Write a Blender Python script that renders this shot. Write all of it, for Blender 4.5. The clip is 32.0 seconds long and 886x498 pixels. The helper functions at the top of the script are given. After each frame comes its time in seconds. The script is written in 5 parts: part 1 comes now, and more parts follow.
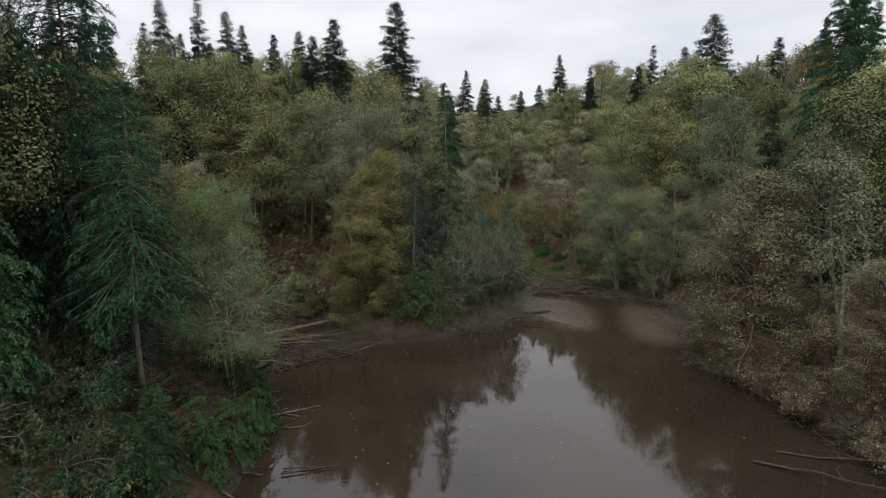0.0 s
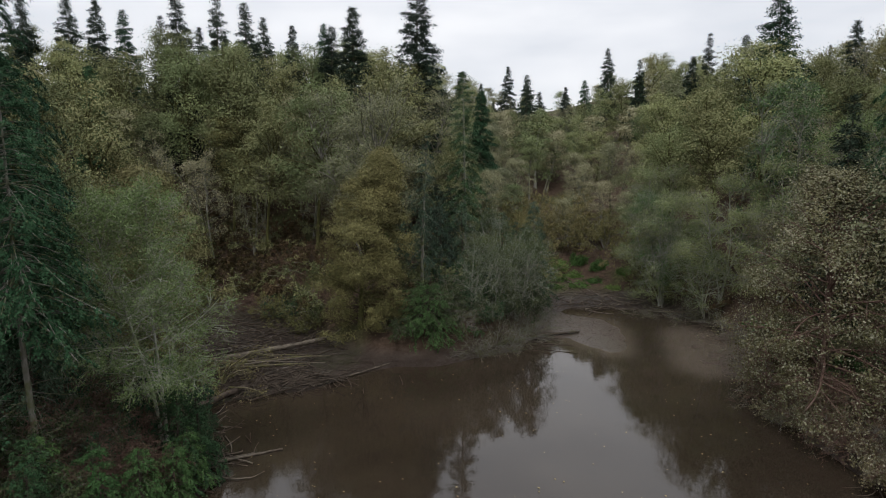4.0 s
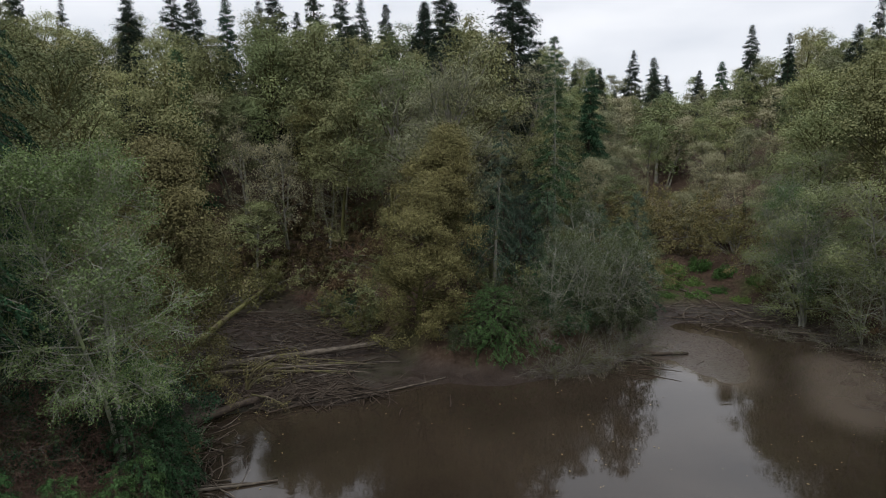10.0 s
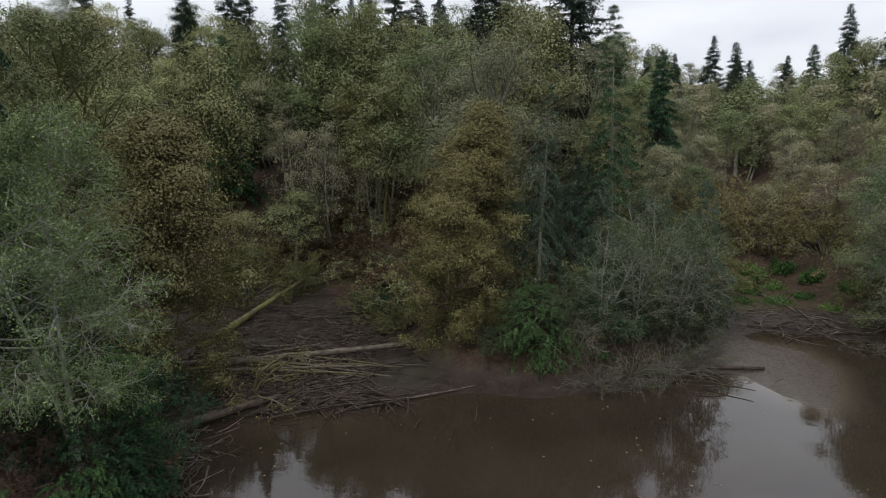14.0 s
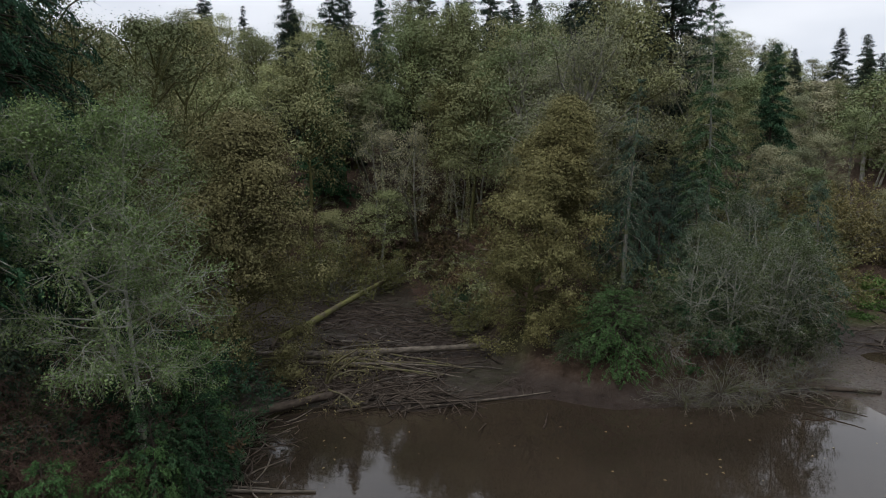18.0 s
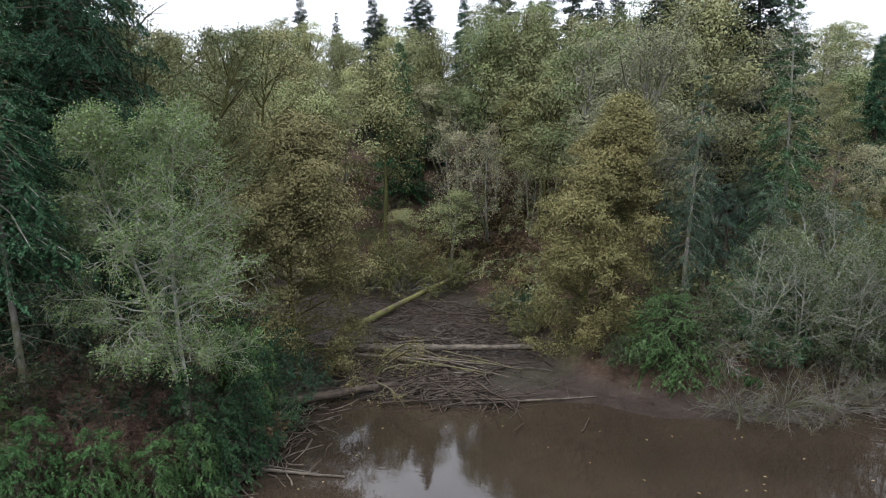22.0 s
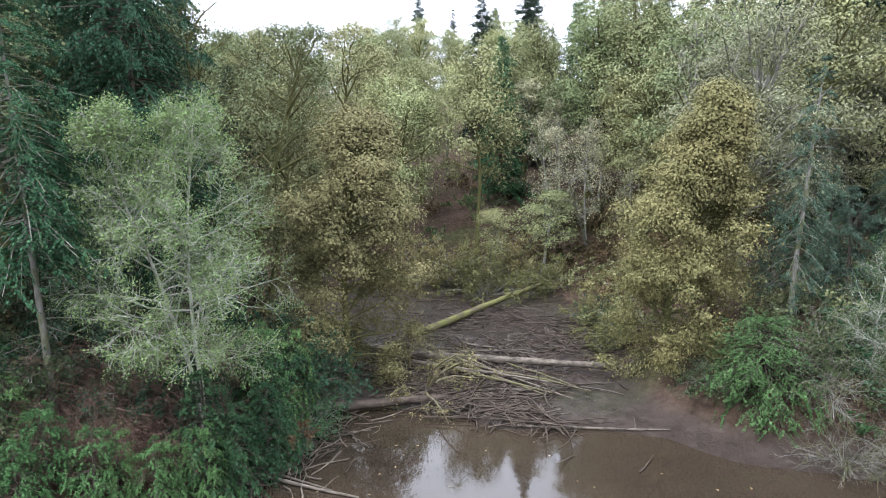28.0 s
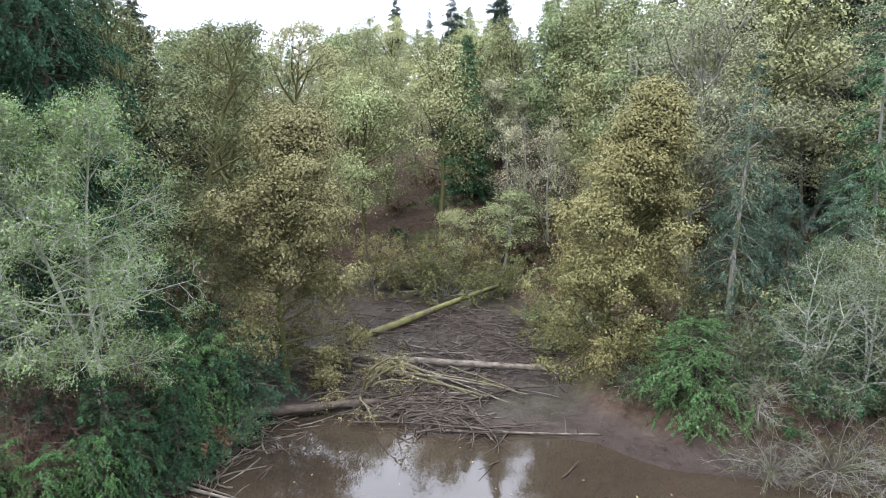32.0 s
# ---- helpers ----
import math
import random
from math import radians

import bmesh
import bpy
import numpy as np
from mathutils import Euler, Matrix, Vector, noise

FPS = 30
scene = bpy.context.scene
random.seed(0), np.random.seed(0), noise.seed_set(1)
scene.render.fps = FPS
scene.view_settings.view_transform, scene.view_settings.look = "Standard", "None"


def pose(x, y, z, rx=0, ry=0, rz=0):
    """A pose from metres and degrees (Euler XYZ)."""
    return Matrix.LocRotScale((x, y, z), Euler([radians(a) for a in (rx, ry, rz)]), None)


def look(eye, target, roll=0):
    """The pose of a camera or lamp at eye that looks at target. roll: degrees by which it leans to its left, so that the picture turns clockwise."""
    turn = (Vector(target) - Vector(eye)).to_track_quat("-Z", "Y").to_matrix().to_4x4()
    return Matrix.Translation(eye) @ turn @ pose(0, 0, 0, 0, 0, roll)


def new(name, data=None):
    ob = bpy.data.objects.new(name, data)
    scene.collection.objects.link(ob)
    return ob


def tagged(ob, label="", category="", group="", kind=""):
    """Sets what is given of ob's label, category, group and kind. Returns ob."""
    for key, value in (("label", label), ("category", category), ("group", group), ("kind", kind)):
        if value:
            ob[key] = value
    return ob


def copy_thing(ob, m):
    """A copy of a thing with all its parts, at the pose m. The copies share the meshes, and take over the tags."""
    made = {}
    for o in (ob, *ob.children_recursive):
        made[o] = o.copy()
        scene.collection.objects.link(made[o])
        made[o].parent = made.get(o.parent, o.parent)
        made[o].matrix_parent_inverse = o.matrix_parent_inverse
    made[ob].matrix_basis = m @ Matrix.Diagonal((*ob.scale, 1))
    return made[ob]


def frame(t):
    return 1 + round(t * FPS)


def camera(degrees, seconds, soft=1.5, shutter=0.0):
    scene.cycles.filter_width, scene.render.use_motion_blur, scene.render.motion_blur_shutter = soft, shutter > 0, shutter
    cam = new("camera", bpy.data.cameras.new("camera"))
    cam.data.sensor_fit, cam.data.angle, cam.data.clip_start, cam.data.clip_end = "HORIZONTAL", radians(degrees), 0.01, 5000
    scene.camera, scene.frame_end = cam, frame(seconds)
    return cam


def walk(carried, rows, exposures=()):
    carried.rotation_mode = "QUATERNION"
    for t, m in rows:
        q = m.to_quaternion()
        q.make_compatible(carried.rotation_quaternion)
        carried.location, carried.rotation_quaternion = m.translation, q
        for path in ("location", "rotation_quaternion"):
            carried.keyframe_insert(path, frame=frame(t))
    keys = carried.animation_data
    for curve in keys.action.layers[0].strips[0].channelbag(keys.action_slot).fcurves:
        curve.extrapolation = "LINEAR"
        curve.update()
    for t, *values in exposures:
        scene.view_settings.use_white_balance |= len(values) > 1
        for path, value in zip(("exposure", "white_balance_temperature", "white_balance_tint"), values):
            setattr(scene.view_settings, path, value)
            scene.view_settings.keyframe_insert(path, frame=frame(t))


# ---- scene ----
# camera and its flight
cam = camera(69.71, 32.0, soft=1.0)
PATH = [
    (0.0, pose(-0.000, -0.000, 14.999, 80.786, 0, -12.097)),
    (0.5, pose(0.588, 0.778, 14.975, 80.859, 0, -11.529)),
    (1.0, pose(1.174, 1.553, 14.944, 80.857, 0, -10.957)),
    (1.5, pose(1.755, 2.321, 14.903, 80.841, 0, -10.867)),
    (2.0, pose(2.327, 3.083, 14.851, 80.882, 0, -11.067)),
    (2.5, pose(2.886, 3.837, 14.787, 80.896, 0, -10.782)),
    (3.0, pose(3.433, 4.581, 14.711, 80.774, 0, -9.871)),
    (3.5, pose(3.967, 5.316, 14.625, 80.875, 0, -8.582)),
    (5.5, pose(5.801, 7.989, 14.099, 81.058, 0, -4.241)),
    (6.0, pose(6.180, 8.576, 13.974, 80.873, 0, -3.643)),
    (6.5, pose(6.546, 9.150, 13.853, 81.068, 0, -2.801)),
    (7.0, pose(6.898, 9.714, 13.736, 81.038, 0, -1.773)),
    (7.5, pose(7.234, 10.268, 13.624, 81.017, 0, -0.928)),
    (8.0, pose(7.554, 10.818, 13.514, 81.018, 0, -0.161)),
    (8.5, pose(7.860, 11.364, 13.405, 81.004, 0, 0.820)),
    (9.0, pose(8.153, 11.909, 13.294, 80.859, 0, 2.065)),
    (9.5, pose(8.437, 12.455, 13.175, 80.976, 0, 3.291)),
    (10.0, pose(8.706, 12.999, 13.052, 80.978, 0, 4.337)),
    (10.5, pose(8.957, 13.540, 12.927, 81.008, 0, 5.593)),
    (11.0, pose(9.191, 14.075, 12.801, 80.924, 0, 6.641)),
    (11.5, pose(9.414, 14.601, 12.679, 81.017, 0, 7.923)),
    (12.0, pose(9.623, 15.118, 12.554, 80.987, 0, 8.905)),
    (12.5, pose(9.820, 15.629, 12.427, 80.917, 0, 9.682)),
    (13.0, pose(10.010, 16.136, 12.298, 80.954, 0, 10.186)),
    (13.5, pose(10.198, 16.646, 12.169, 80.880, 0, 10.551)),
    (15.5, pose(10.839, 18.332, 11.731, 81.026, 0, 12.303)),
    (16.0, pose(10.957, 18.401, 11.688, 81.160, 0, 13.330)),
    (16.5, pose(11.068, 18.407, 11.657, 81.136, 0, 14.678)),
    (17.0, pose(11.192, 18.368, 11.636, 81.234, 0, 16.328)),
    (17.5, pose(11.343, 18.304, 11.621, 81.322, 0, 17.965)),
    (18.0, pose(11.528, 18.235, 11.611, 81.331, 0, 20.101)),
    (18.5, pose(11.751, 18.179, 11.600, 81.347, 0, 21.738)),
    (19.0, pose(12.013, 18.150, 11.587, 81.419, 0, 22.766)),
    (19.5, pose(12.314, 18.157, 11.566, 81.370, 0, 23.820)),
    (20.0, pose(12.638, 18.206, 11.545, 81.381, 0, 24.467)),
    (20.5, pose(12.966, 18.304, 11.529, 81.411, 0, 25.214)),
    (21.0, pose(13.278, 18.454, 11.519, 81.347, 0, 26.657)),
    (21.5, pose(13.551, 18.650, 11.519, 81.456, 0, 27.961)),
    (22.0, pose(13.791, 18.887, 11.524, 81.451, 0, 28.829)),
    (22.5, pose(14.002, 19.153, 11.531, 81.406, 0, 29.338)),
    (23.0, pose(14.182, 19.443, 11.538, 81.322, 0, 30.077)),
    (23.5, pose(14.326, 19.751, 11.541, 81.310, 0, 31.344)),
    (24.0, pose(14.449, 20.076, 11.541, 81.265, 0, 33.055)),
    (24.5, pose(14.559, 20.415, 11.537, 81.190, 0, 34.520)),
    (25.0, pose(14.662, 20.762, 11.531, 81.267, 0, 36.014)),
    (25.5, pose(14.759, 21.109, 11.520, 81.193, 0, 37.081)),
    (27.5, pose(15.176, 22.505, 11.428, 81.297, 0, 38.317)),
    (28.0, pose(15.369, 22.820, 11.416, 81.329, 0, 40.741)),
    (28.5, pose(15.583, 23.135, 11.408, 81.323, 0, 41.284)),
    (29.0, pose(15.808, 23.447, 11.399, 81.333, 0, 41.817)),
    (29.5, pose(16.038, 23.750, 11.391, 81.336, 0, 41.351)),
    (30.0, pose(16.262, 24.037, 11.383, 81.366, 0, 41.357)),
    (30.5, pose(16.475, 24.303, 11.378, 81.348, 0, 40.870)),
    (31.0, pose(16.674, 24.548, 11.375, 81.346, 0, 40.439)),
    (31.5, pose(16.859, 24.777, 11.374, 81.338, 0, 40.166)),
    (32.0, pose(17.037, 24.997, 11.373, 81.350, 0, 40.103)),
]
EXPOSURES = [(0.0, -0.37, 6450, 11), (6.0, -0.38, 6450, 11), (13.0, -0.38, 6300, 11), (17.0, -0.36, 6300, 11), (18.0, -0.45, 6200, 11), (19.0, 0.46, 6100, 11), (22.0, 0.57, 6050, 12), (23.0, 0.55, 6000, 13), (24.0, 1.0, 5900, 13), (25.0, 1.08, 5900, 13), (28.0, 1.5, 5820, 13), (32.0, 1.58, 5820, 13)]
walk(cam, PATH, EXPOSURES)

# ---- sky and light: a bright overcast day ----
world = bpy.data.worlds.new("overcast_sky")
scene.world = world
world.use_nodes = True
wn, wl = world.node_tree.nodes, world.node_tree.links
wn.clear()
SUN_UP, SUN_ROUND = radians(60), radians(200)
w_out = wn.new("ShaderNodeOutputWorld")
w_bg = wn.new("ShaderNodeBackground")
w_sky = wn.new("ShaderNodeTexSky")
w_sky.sky_type, w_sky.sun_disc = "NISHITA", False
w_sky.sun_elevation, w_sky.sun_rotation = SUN_UP, SUN_ROUND
w_dim = wn.new("ShaderNodeVectorMath")
w_dim.operation = "SCALE"
w_dim.inputs["Scale"].default_value = 0.11
w_co = wn.new("ShaderNodeTexCoord")
w_map = wn.new("ShaderNodeMapping")
w_map.inputs["Scale"].default_value = (1.0, 1.0, 3.6)
w_noise = wn.new("ShaderNodeTexNoise")
w_noise.inputs["Scale"].default_value, w_noise.inputs["Detail"].default_value = 2.6, 5.0
w_ramp = wn.new("ShaderNodeValToRGB")
w_ramp.color_ramp.elements[0].position, w_ramp.color_ramp.elements[0].color = 0.34, (0.72, 0.75, 0.80, 1)
w_ramp.color_ramp.elements[1].position, w_ramp.color_ramp.elements[1].color = 0.62, (0.95, 0.96, 0.98, 1)
w_mix = wn.new("ShaderNodeMix")
w_mix.data_type = "RGBA"
w_mix.inputs["Factor"].default_value = 0.94
wl.new(w_co.outputs["Generated"], w_map.inputs["Vector"])
wl.new(w_map.outputs["Vector"], w_noise.inputs["Vector"])
wl.new(w_noise.outputs["Fac"], w_ramp.inputs["Fac"])
wl.new(w_sky.outputs["Color"], w_dim.inputs[0])
wl.new(w_dim.outputs["Vector"], w_mix.inputs["A"])
wl.new(w_ramp.outputs["Color"], w_mix.inputs["B"])
w_sep = wn.new("ShaderNodeSeparateXYZ")
w_high = wn.new("ShaderNodeMapRange")
w_high.inputs["From Min"].default_value, w_high.inputs["From Max"].default_value = 0.20, 0.75
w_high.inputs["To Min"].default_value, w_high.inputs["To Max"].default_value = 1.35, 2.1
w_lift = wn.new("ShaderNodeVectorMath")
w_lift.operation = "SCALE"
wl.new(w_co.outputs["Generated"], w_sep.inputs[0])
wl.new(w_sep.outputs["Z"], w_high.inputs["Value"])
wl.new(w_mix.outputs["Result"], w_lift.inputs[0])
wl.new(w_high.outputs["Result"], w_lift.inputs["Scale"])
wl.new(w_lift.outputs["Vector"], w_bg.inputs["Color"])
w_bg.inputs["Strength"].default_value = 1.0
wl.new(w_bg.outputs["Background"], w_out.inputs["Surface"])

sun_lamp = bpy.data.lights.new("sun", "SUN")
sun_lamp.energy, sun_lamp.angle, sun_lamp.color = 1.5, radians(22), (1.0, 0.99, 0.97)
sun = new("sun", sun_lamp)
sun.matrix_world = look((0, 0, 60), (-60 * math.sin(SUN_ROUND) * math.cos(SUN_UP), -60 * math.cos(SUN_ROUND) * math.cos(SUN_UP), 60 - 60 * math.sin(SUN_UP)))


# ---- materials ----
def material(name, rough=0.8, spec=0.3):
    m = bpy.data.materials.new(name)
    m.use_nodes = True
    nt = m.node_tree
    b = nt.nodes["Principled BSDF"]
    b.inputs["Roughness"].default_value = rough
    b.inputs["Specular IOR Level"].default_value = spec
    return m, nt, b


def ramp_node(nt, fac, stops):
    r = nt.nodes.new("ShaderNodeValToRGB")
    els = r.color_ramp.elements
    while len(els) < len(stops):
        els.new(0.5)
    for e, (p, c) in zip(els, stops):
        e.position, e.color = p, (*c, 1)
    nt.links.new(fac, r.inputs["Fac"])
    return r.outputs["Color"]


def noise_node(nt, scale, detail=4.0, stretch=(1, 1, 1), rough=0.55):
    co = nt.nodes.new("ShaderNodeTexCoord")
    mp = nt.nodes.new("ShaderNodeMapping")
    mp.inputs["Scale"].default_value = stretch
    n = nt.nodes.new("ShaderNodeTexNoise")
    n.inputs["Scale"].default_value, n.inputs["Detail"].default_value = scale, detail
    n.inputs["Roughness"].default_value = rough
    nt.links.new(co.outputs["Object"], mp.inputs["Vector"])
    nt.links.new(mp.outputs["Vector"], n.inputs["Vector"])
    return n.outputs["Fac"]


def mix_node(nt, fac, a, b, how="MIX"):
    m = nt.nodes.new("ShaderNodeMix")
    m.data_type, m.blend_type = "RGBA", how
    for key, v in (("Factor", fac), ("A", a), ("B", b)):
        if isinstance(v, (int, float)):
            m.inputs[key].default_value = v
        elif isinstance(v, tuple):
            m.inputs[key].default_value = (*v, 1)
        else:
            nt.links.new(v, m.inputs[key])
    return m.outputs["Result"]


def bump_node(nt, b, height, strength, distance):
    n = nt.nodes.new("ShaderNodeBump")
    n.inputs["Strength"].default_value, n.inputs["Distance"].default_value = strength, distance
    nt.links.new(height, n.inputs["Height"])
    nt.links.new(n.outputs["Normal"], b.inputs["Normal"])


def leaf_material(name, dark, mid, light, through_light=0.12, rough=0.6, patch=0.35, spread=0.62, gloss=0.06):
    """Foliage: each leaf its own tint, each plant its own shade, older and fresher patches in a crown."""
    m, nt, b = material(name, rough, gloss)
    dark, mid, light = [tuple(c * spread + h * (1 - spread) for c, h in zip(tint, mid)) for tint in (dark, mid, light)]
    geo = nt.nodes.new("ShaderNodeNewGeometry")
    ob = nt.nodes.new("ShaderNodeObjectInfo")
    col = ramp_node(nt, geo.outputs["Random Per Island"], [(0.0, dark), (0.45, mid), (1.0, light)])
    old = tuple(c * k for c, k in zip(mid, (0.86, 0.72, 0.62)))
    clump = ramp_node(nt, noise_node(nt, 0.55, 3.0), [(0.42, (0, 0, 0)), (0.68, (patch, patch, patch))])
    col = mix_node(nt, clump, col, old)
    hsv = nt.nodes.new("ShaderNodeHueSaturation")
    mr = nt.nodes.new("ShaderNodeMapRange")
    mr.inputs["To Min"].default_value, mr.inputs["To Max"].default_value = 0.68, 1.30
    nt.links.new(ob.outputs["Random"], mr.inputs["Value"])
    nt.links.new(mr.outputs["Result"], hsv.inputs["Value"])
    hue = nt.nodes.new("ShaderNodeMapRange")
    hue.inputs["To Min"].default_value, hue.inputs["To Max"].default_value = 0.525, 0.475
    nt.links.new(ob.outputs["Random"], hue.inputs["Value"])
    nt.links.new(hue.outputs["Result"], hsv.inputs["Hue"])
    nt.links.new(col, hsv.inputs["Color"])
    nt.links.new(hsv.outputs["Color"], b.inputs["Base Color"])
    tr = nt.nodes.new("ShaderNodeBsdfTranslucent")
    nt.links.new(hsv.outputs["Color"], tr.inputs["Color"])
    mx = nt.nodes.new("ShaderNodeMixShader")
    mx.inputs["Fac"].default_value = through_light
    nt.links.new(b.outputs["BSDF"], mx.inputs[1])
    nt.links.new(tr.outputs["BSDF"], mx.inputs[2])
    nt.links.new(mx.outputs["Shader"], nt.nodes["Material Output"].inputs["Surface"])
    return m


def bark_material(name, dark, light, moss=0.0, moss_col=(0.10, 0.11, 0.03), scale=7.0, grain_dir=(1, 1, 0.25)):
    m, nt, b = material(name, 0.9, 0.15)
    grain = noise_node(nt, scale, 6.0, grain_dir)
    col = ramp_node(nt, grain, [(0.3, dark), (0.7, light)])
    if moss:
        patch = ramp_node(nt, noise_node(nt, 1.7, 4.0), [(0.62 - 0.45 * moss, (0, 0, 0)), (0.72 - 0.35 * moss, (1, 1, 1))])
        col = mix_node(nt, patch, col, moss_col)
    nt.links.new(col, b.inputs["Base Color"])
    bump_node(nt, b, grain, 0.6, 0.03)
    return m


# olive, spring and dome tints are paled to carry haze over the hill
LEAF_OLIVE = leaf_material("leaf_olive", (0.088, 0.098, 0.045), (0.174, 0.187, 0.089), (0.285, 0.302, 0.150))
LEAF_YELLOW = leaf_material("leaf_yellow", (0.078, 0.072, 0.030), (0.168, 0.156, 0.066), (0.300, 0.280, 0.128), patch=0.3, spread=0.62)
LEAF_RUST = leaf_material("leaf_rust", (0.120, 0.100, 0.050), (0.230, 0.194, 0.098), (0.400, 0.340, 0.180), patch=0.25, spread=0.58)
LEAF_SPRING = leaf_material("leaf_spring", (0.112, 0.135, 0.060), (0.214, 0.246, 0.113), (0.325, 0.362, 0.175))
LEAF_DOME = leaf_material("leaf_dome", (0.138, 0.140, 0.080), (0.245, 0.247, 0.143), (0.360, 0.360, 0.220), patch=0.15)
# bank bushes: the shade they stand in is put into this darker leaf colour
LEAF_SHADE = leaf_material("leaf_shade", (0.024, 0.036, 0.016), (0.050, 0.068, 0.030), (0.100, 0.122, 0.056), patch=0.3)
LEAF_SILVER = leaf_material("leaf_silver", (0.060, 0.096, 0.036), (0.118, 0.176, 0.068), (0.198, 0.272, 0.118), patch=0.1, spread=0.6)
LEAF_PALE = leaf_material("leaf_pale", (0.056, 0.052, 0.023), (0.165, 0.152, 0.078), (0.400, 0.390, 0.295), patch=0.25, spread=0.75)
LEAF_BRIGHT = leaf_material("leaf_bright", (0.023, 0.053, 0.020), (0.048, 0.098, 0.035), (0.098, 0.168, 0.062), patch=0.1)
LEAF_CEDAR = leaf_material("leaf_cedar", (0.030, 0.068, 0.024), (0.062, 0.124, 0.042), (0.120, 0.205, 0.075), patch=0.1)
LEAF_FERN = leaf_material("leaf_fern", (0.060, 0.112, 0.030), (0.098, 0.168, 0.048), (0.155, 0.238, 0.076), patch=0.2)
LEAF_POINT = leaf_material("leaf_point", (0.040, 0.054, 0.023), (0.080, 0.104, 0.044), (0.150, 0.182, 0.084), patch=0.2)
LEAF_BRUSH = leaf_material("leaf_brush", (0.046, 0.035, 0.019), (0.094, 0.071, 0.037), (0.165, 0.135, 0.066), patch=0.4)
NEEDLE_DARK = leaf_material("needle_dark", (0.012, 0.021, 0.014), (0.022, 0.036, 0.024), (0.044, 0.064, 0.042), 0.06, patch=0.15)
NEEDLE_FIR = leaf_material("needle_fir", (0.016, 0.042, 0.020), (0.036, 0.086, 0.041), (0.072, 0.136, 0.064), 0.10, patch=0.1)
NEEDLE_CEDAR = leaf_material("needle_cedar", (0.012, 0.032, 0.014), (0.026, 0.060, 0.027), (0.062, 0.118, 0.050), 0.06, patch=0.1)
NEEDLE_GREY = leaf_material("needle_grey", (0.030, 0.052, 0.034), (0.058, 0.094, 0.062), (0.105, 0.150, 0.098), 0.12, patch=0.15)
BARK_DARK = bark_material("bark_dark", (0.030, 0.024, 0.018), (0.095, 0.078, 0.060))
BARK_GREY = bark_material("bark_grey", (0.090, 0.082, 0.070), (0.260, 0.245, 0.215), 0.35, (0.11, 0.12, 0.06))
BARK_PALE = bark_material("bark_pale", (0.125, 0.122, 0.100), (0.300, 0.300, 0.262), 0.2, (0.22, 0.25, 0.13))
BARK_LICHEN = bark_material("bark_lichen", (0.140, 0.140, 0.112), (0.350, 0.350, 0.300), 0.2, (0.22, 0.26, 0.13))
BARK_RED = bark_material("bark_red", (0.075, 0.045, 0.034), (0.190, 0.125, 0.098))
BARK_MOSSY = bark_material("bark_mossy", (0.050, 0.042, 0.026), (0.120, 0.100, 0.062), 0.75, (0.078, 0.076, 0.027))
BARK_FALLEN = bark_material("bark_fallen", (0.062, 0.052, 0.034), (0.180, 0.155, 0.105), 0.36, (0.125, 0.116, 0.050))
LYING = (0.5, 0.5, 1.4)
WOOD_LOG = bark_material("wood_log", (0.034, 0.027, 0.020), (0.190, 0.160, 0.126), 0.0, scale=5.0, grain_dir=LYING)
WOOD_WET = bark_material("wood_wet", (0.024, 0.018, 0.014), (0.095, 0.074, 0.056), 0.0, scale=5.0, grain_dir=LYING)
WOOD_GREY = bark_material("wood_grey", (0.052, 0.043, 0.035), (0.180, 0.156, 0.130), 0.0, scale=5.0, grain_dir=LYING)
WOOD_MOSS_LOG = bark_material("wood_moss_log", (0.045, 0.036, 0.024), (0.130, 0.108, 0.070), 0.55, (0.125, 0.122, 0.044), scale=5.0, grain_dir=LYING)
WOOD_MOSS = bark_material("wood_moss", (0.042, 0.034, 0.024), (0.130, 0.108, 0.074), 0.28, (0.105, 0.100, 0.045), scale=5.0, grain_dir=LYING)



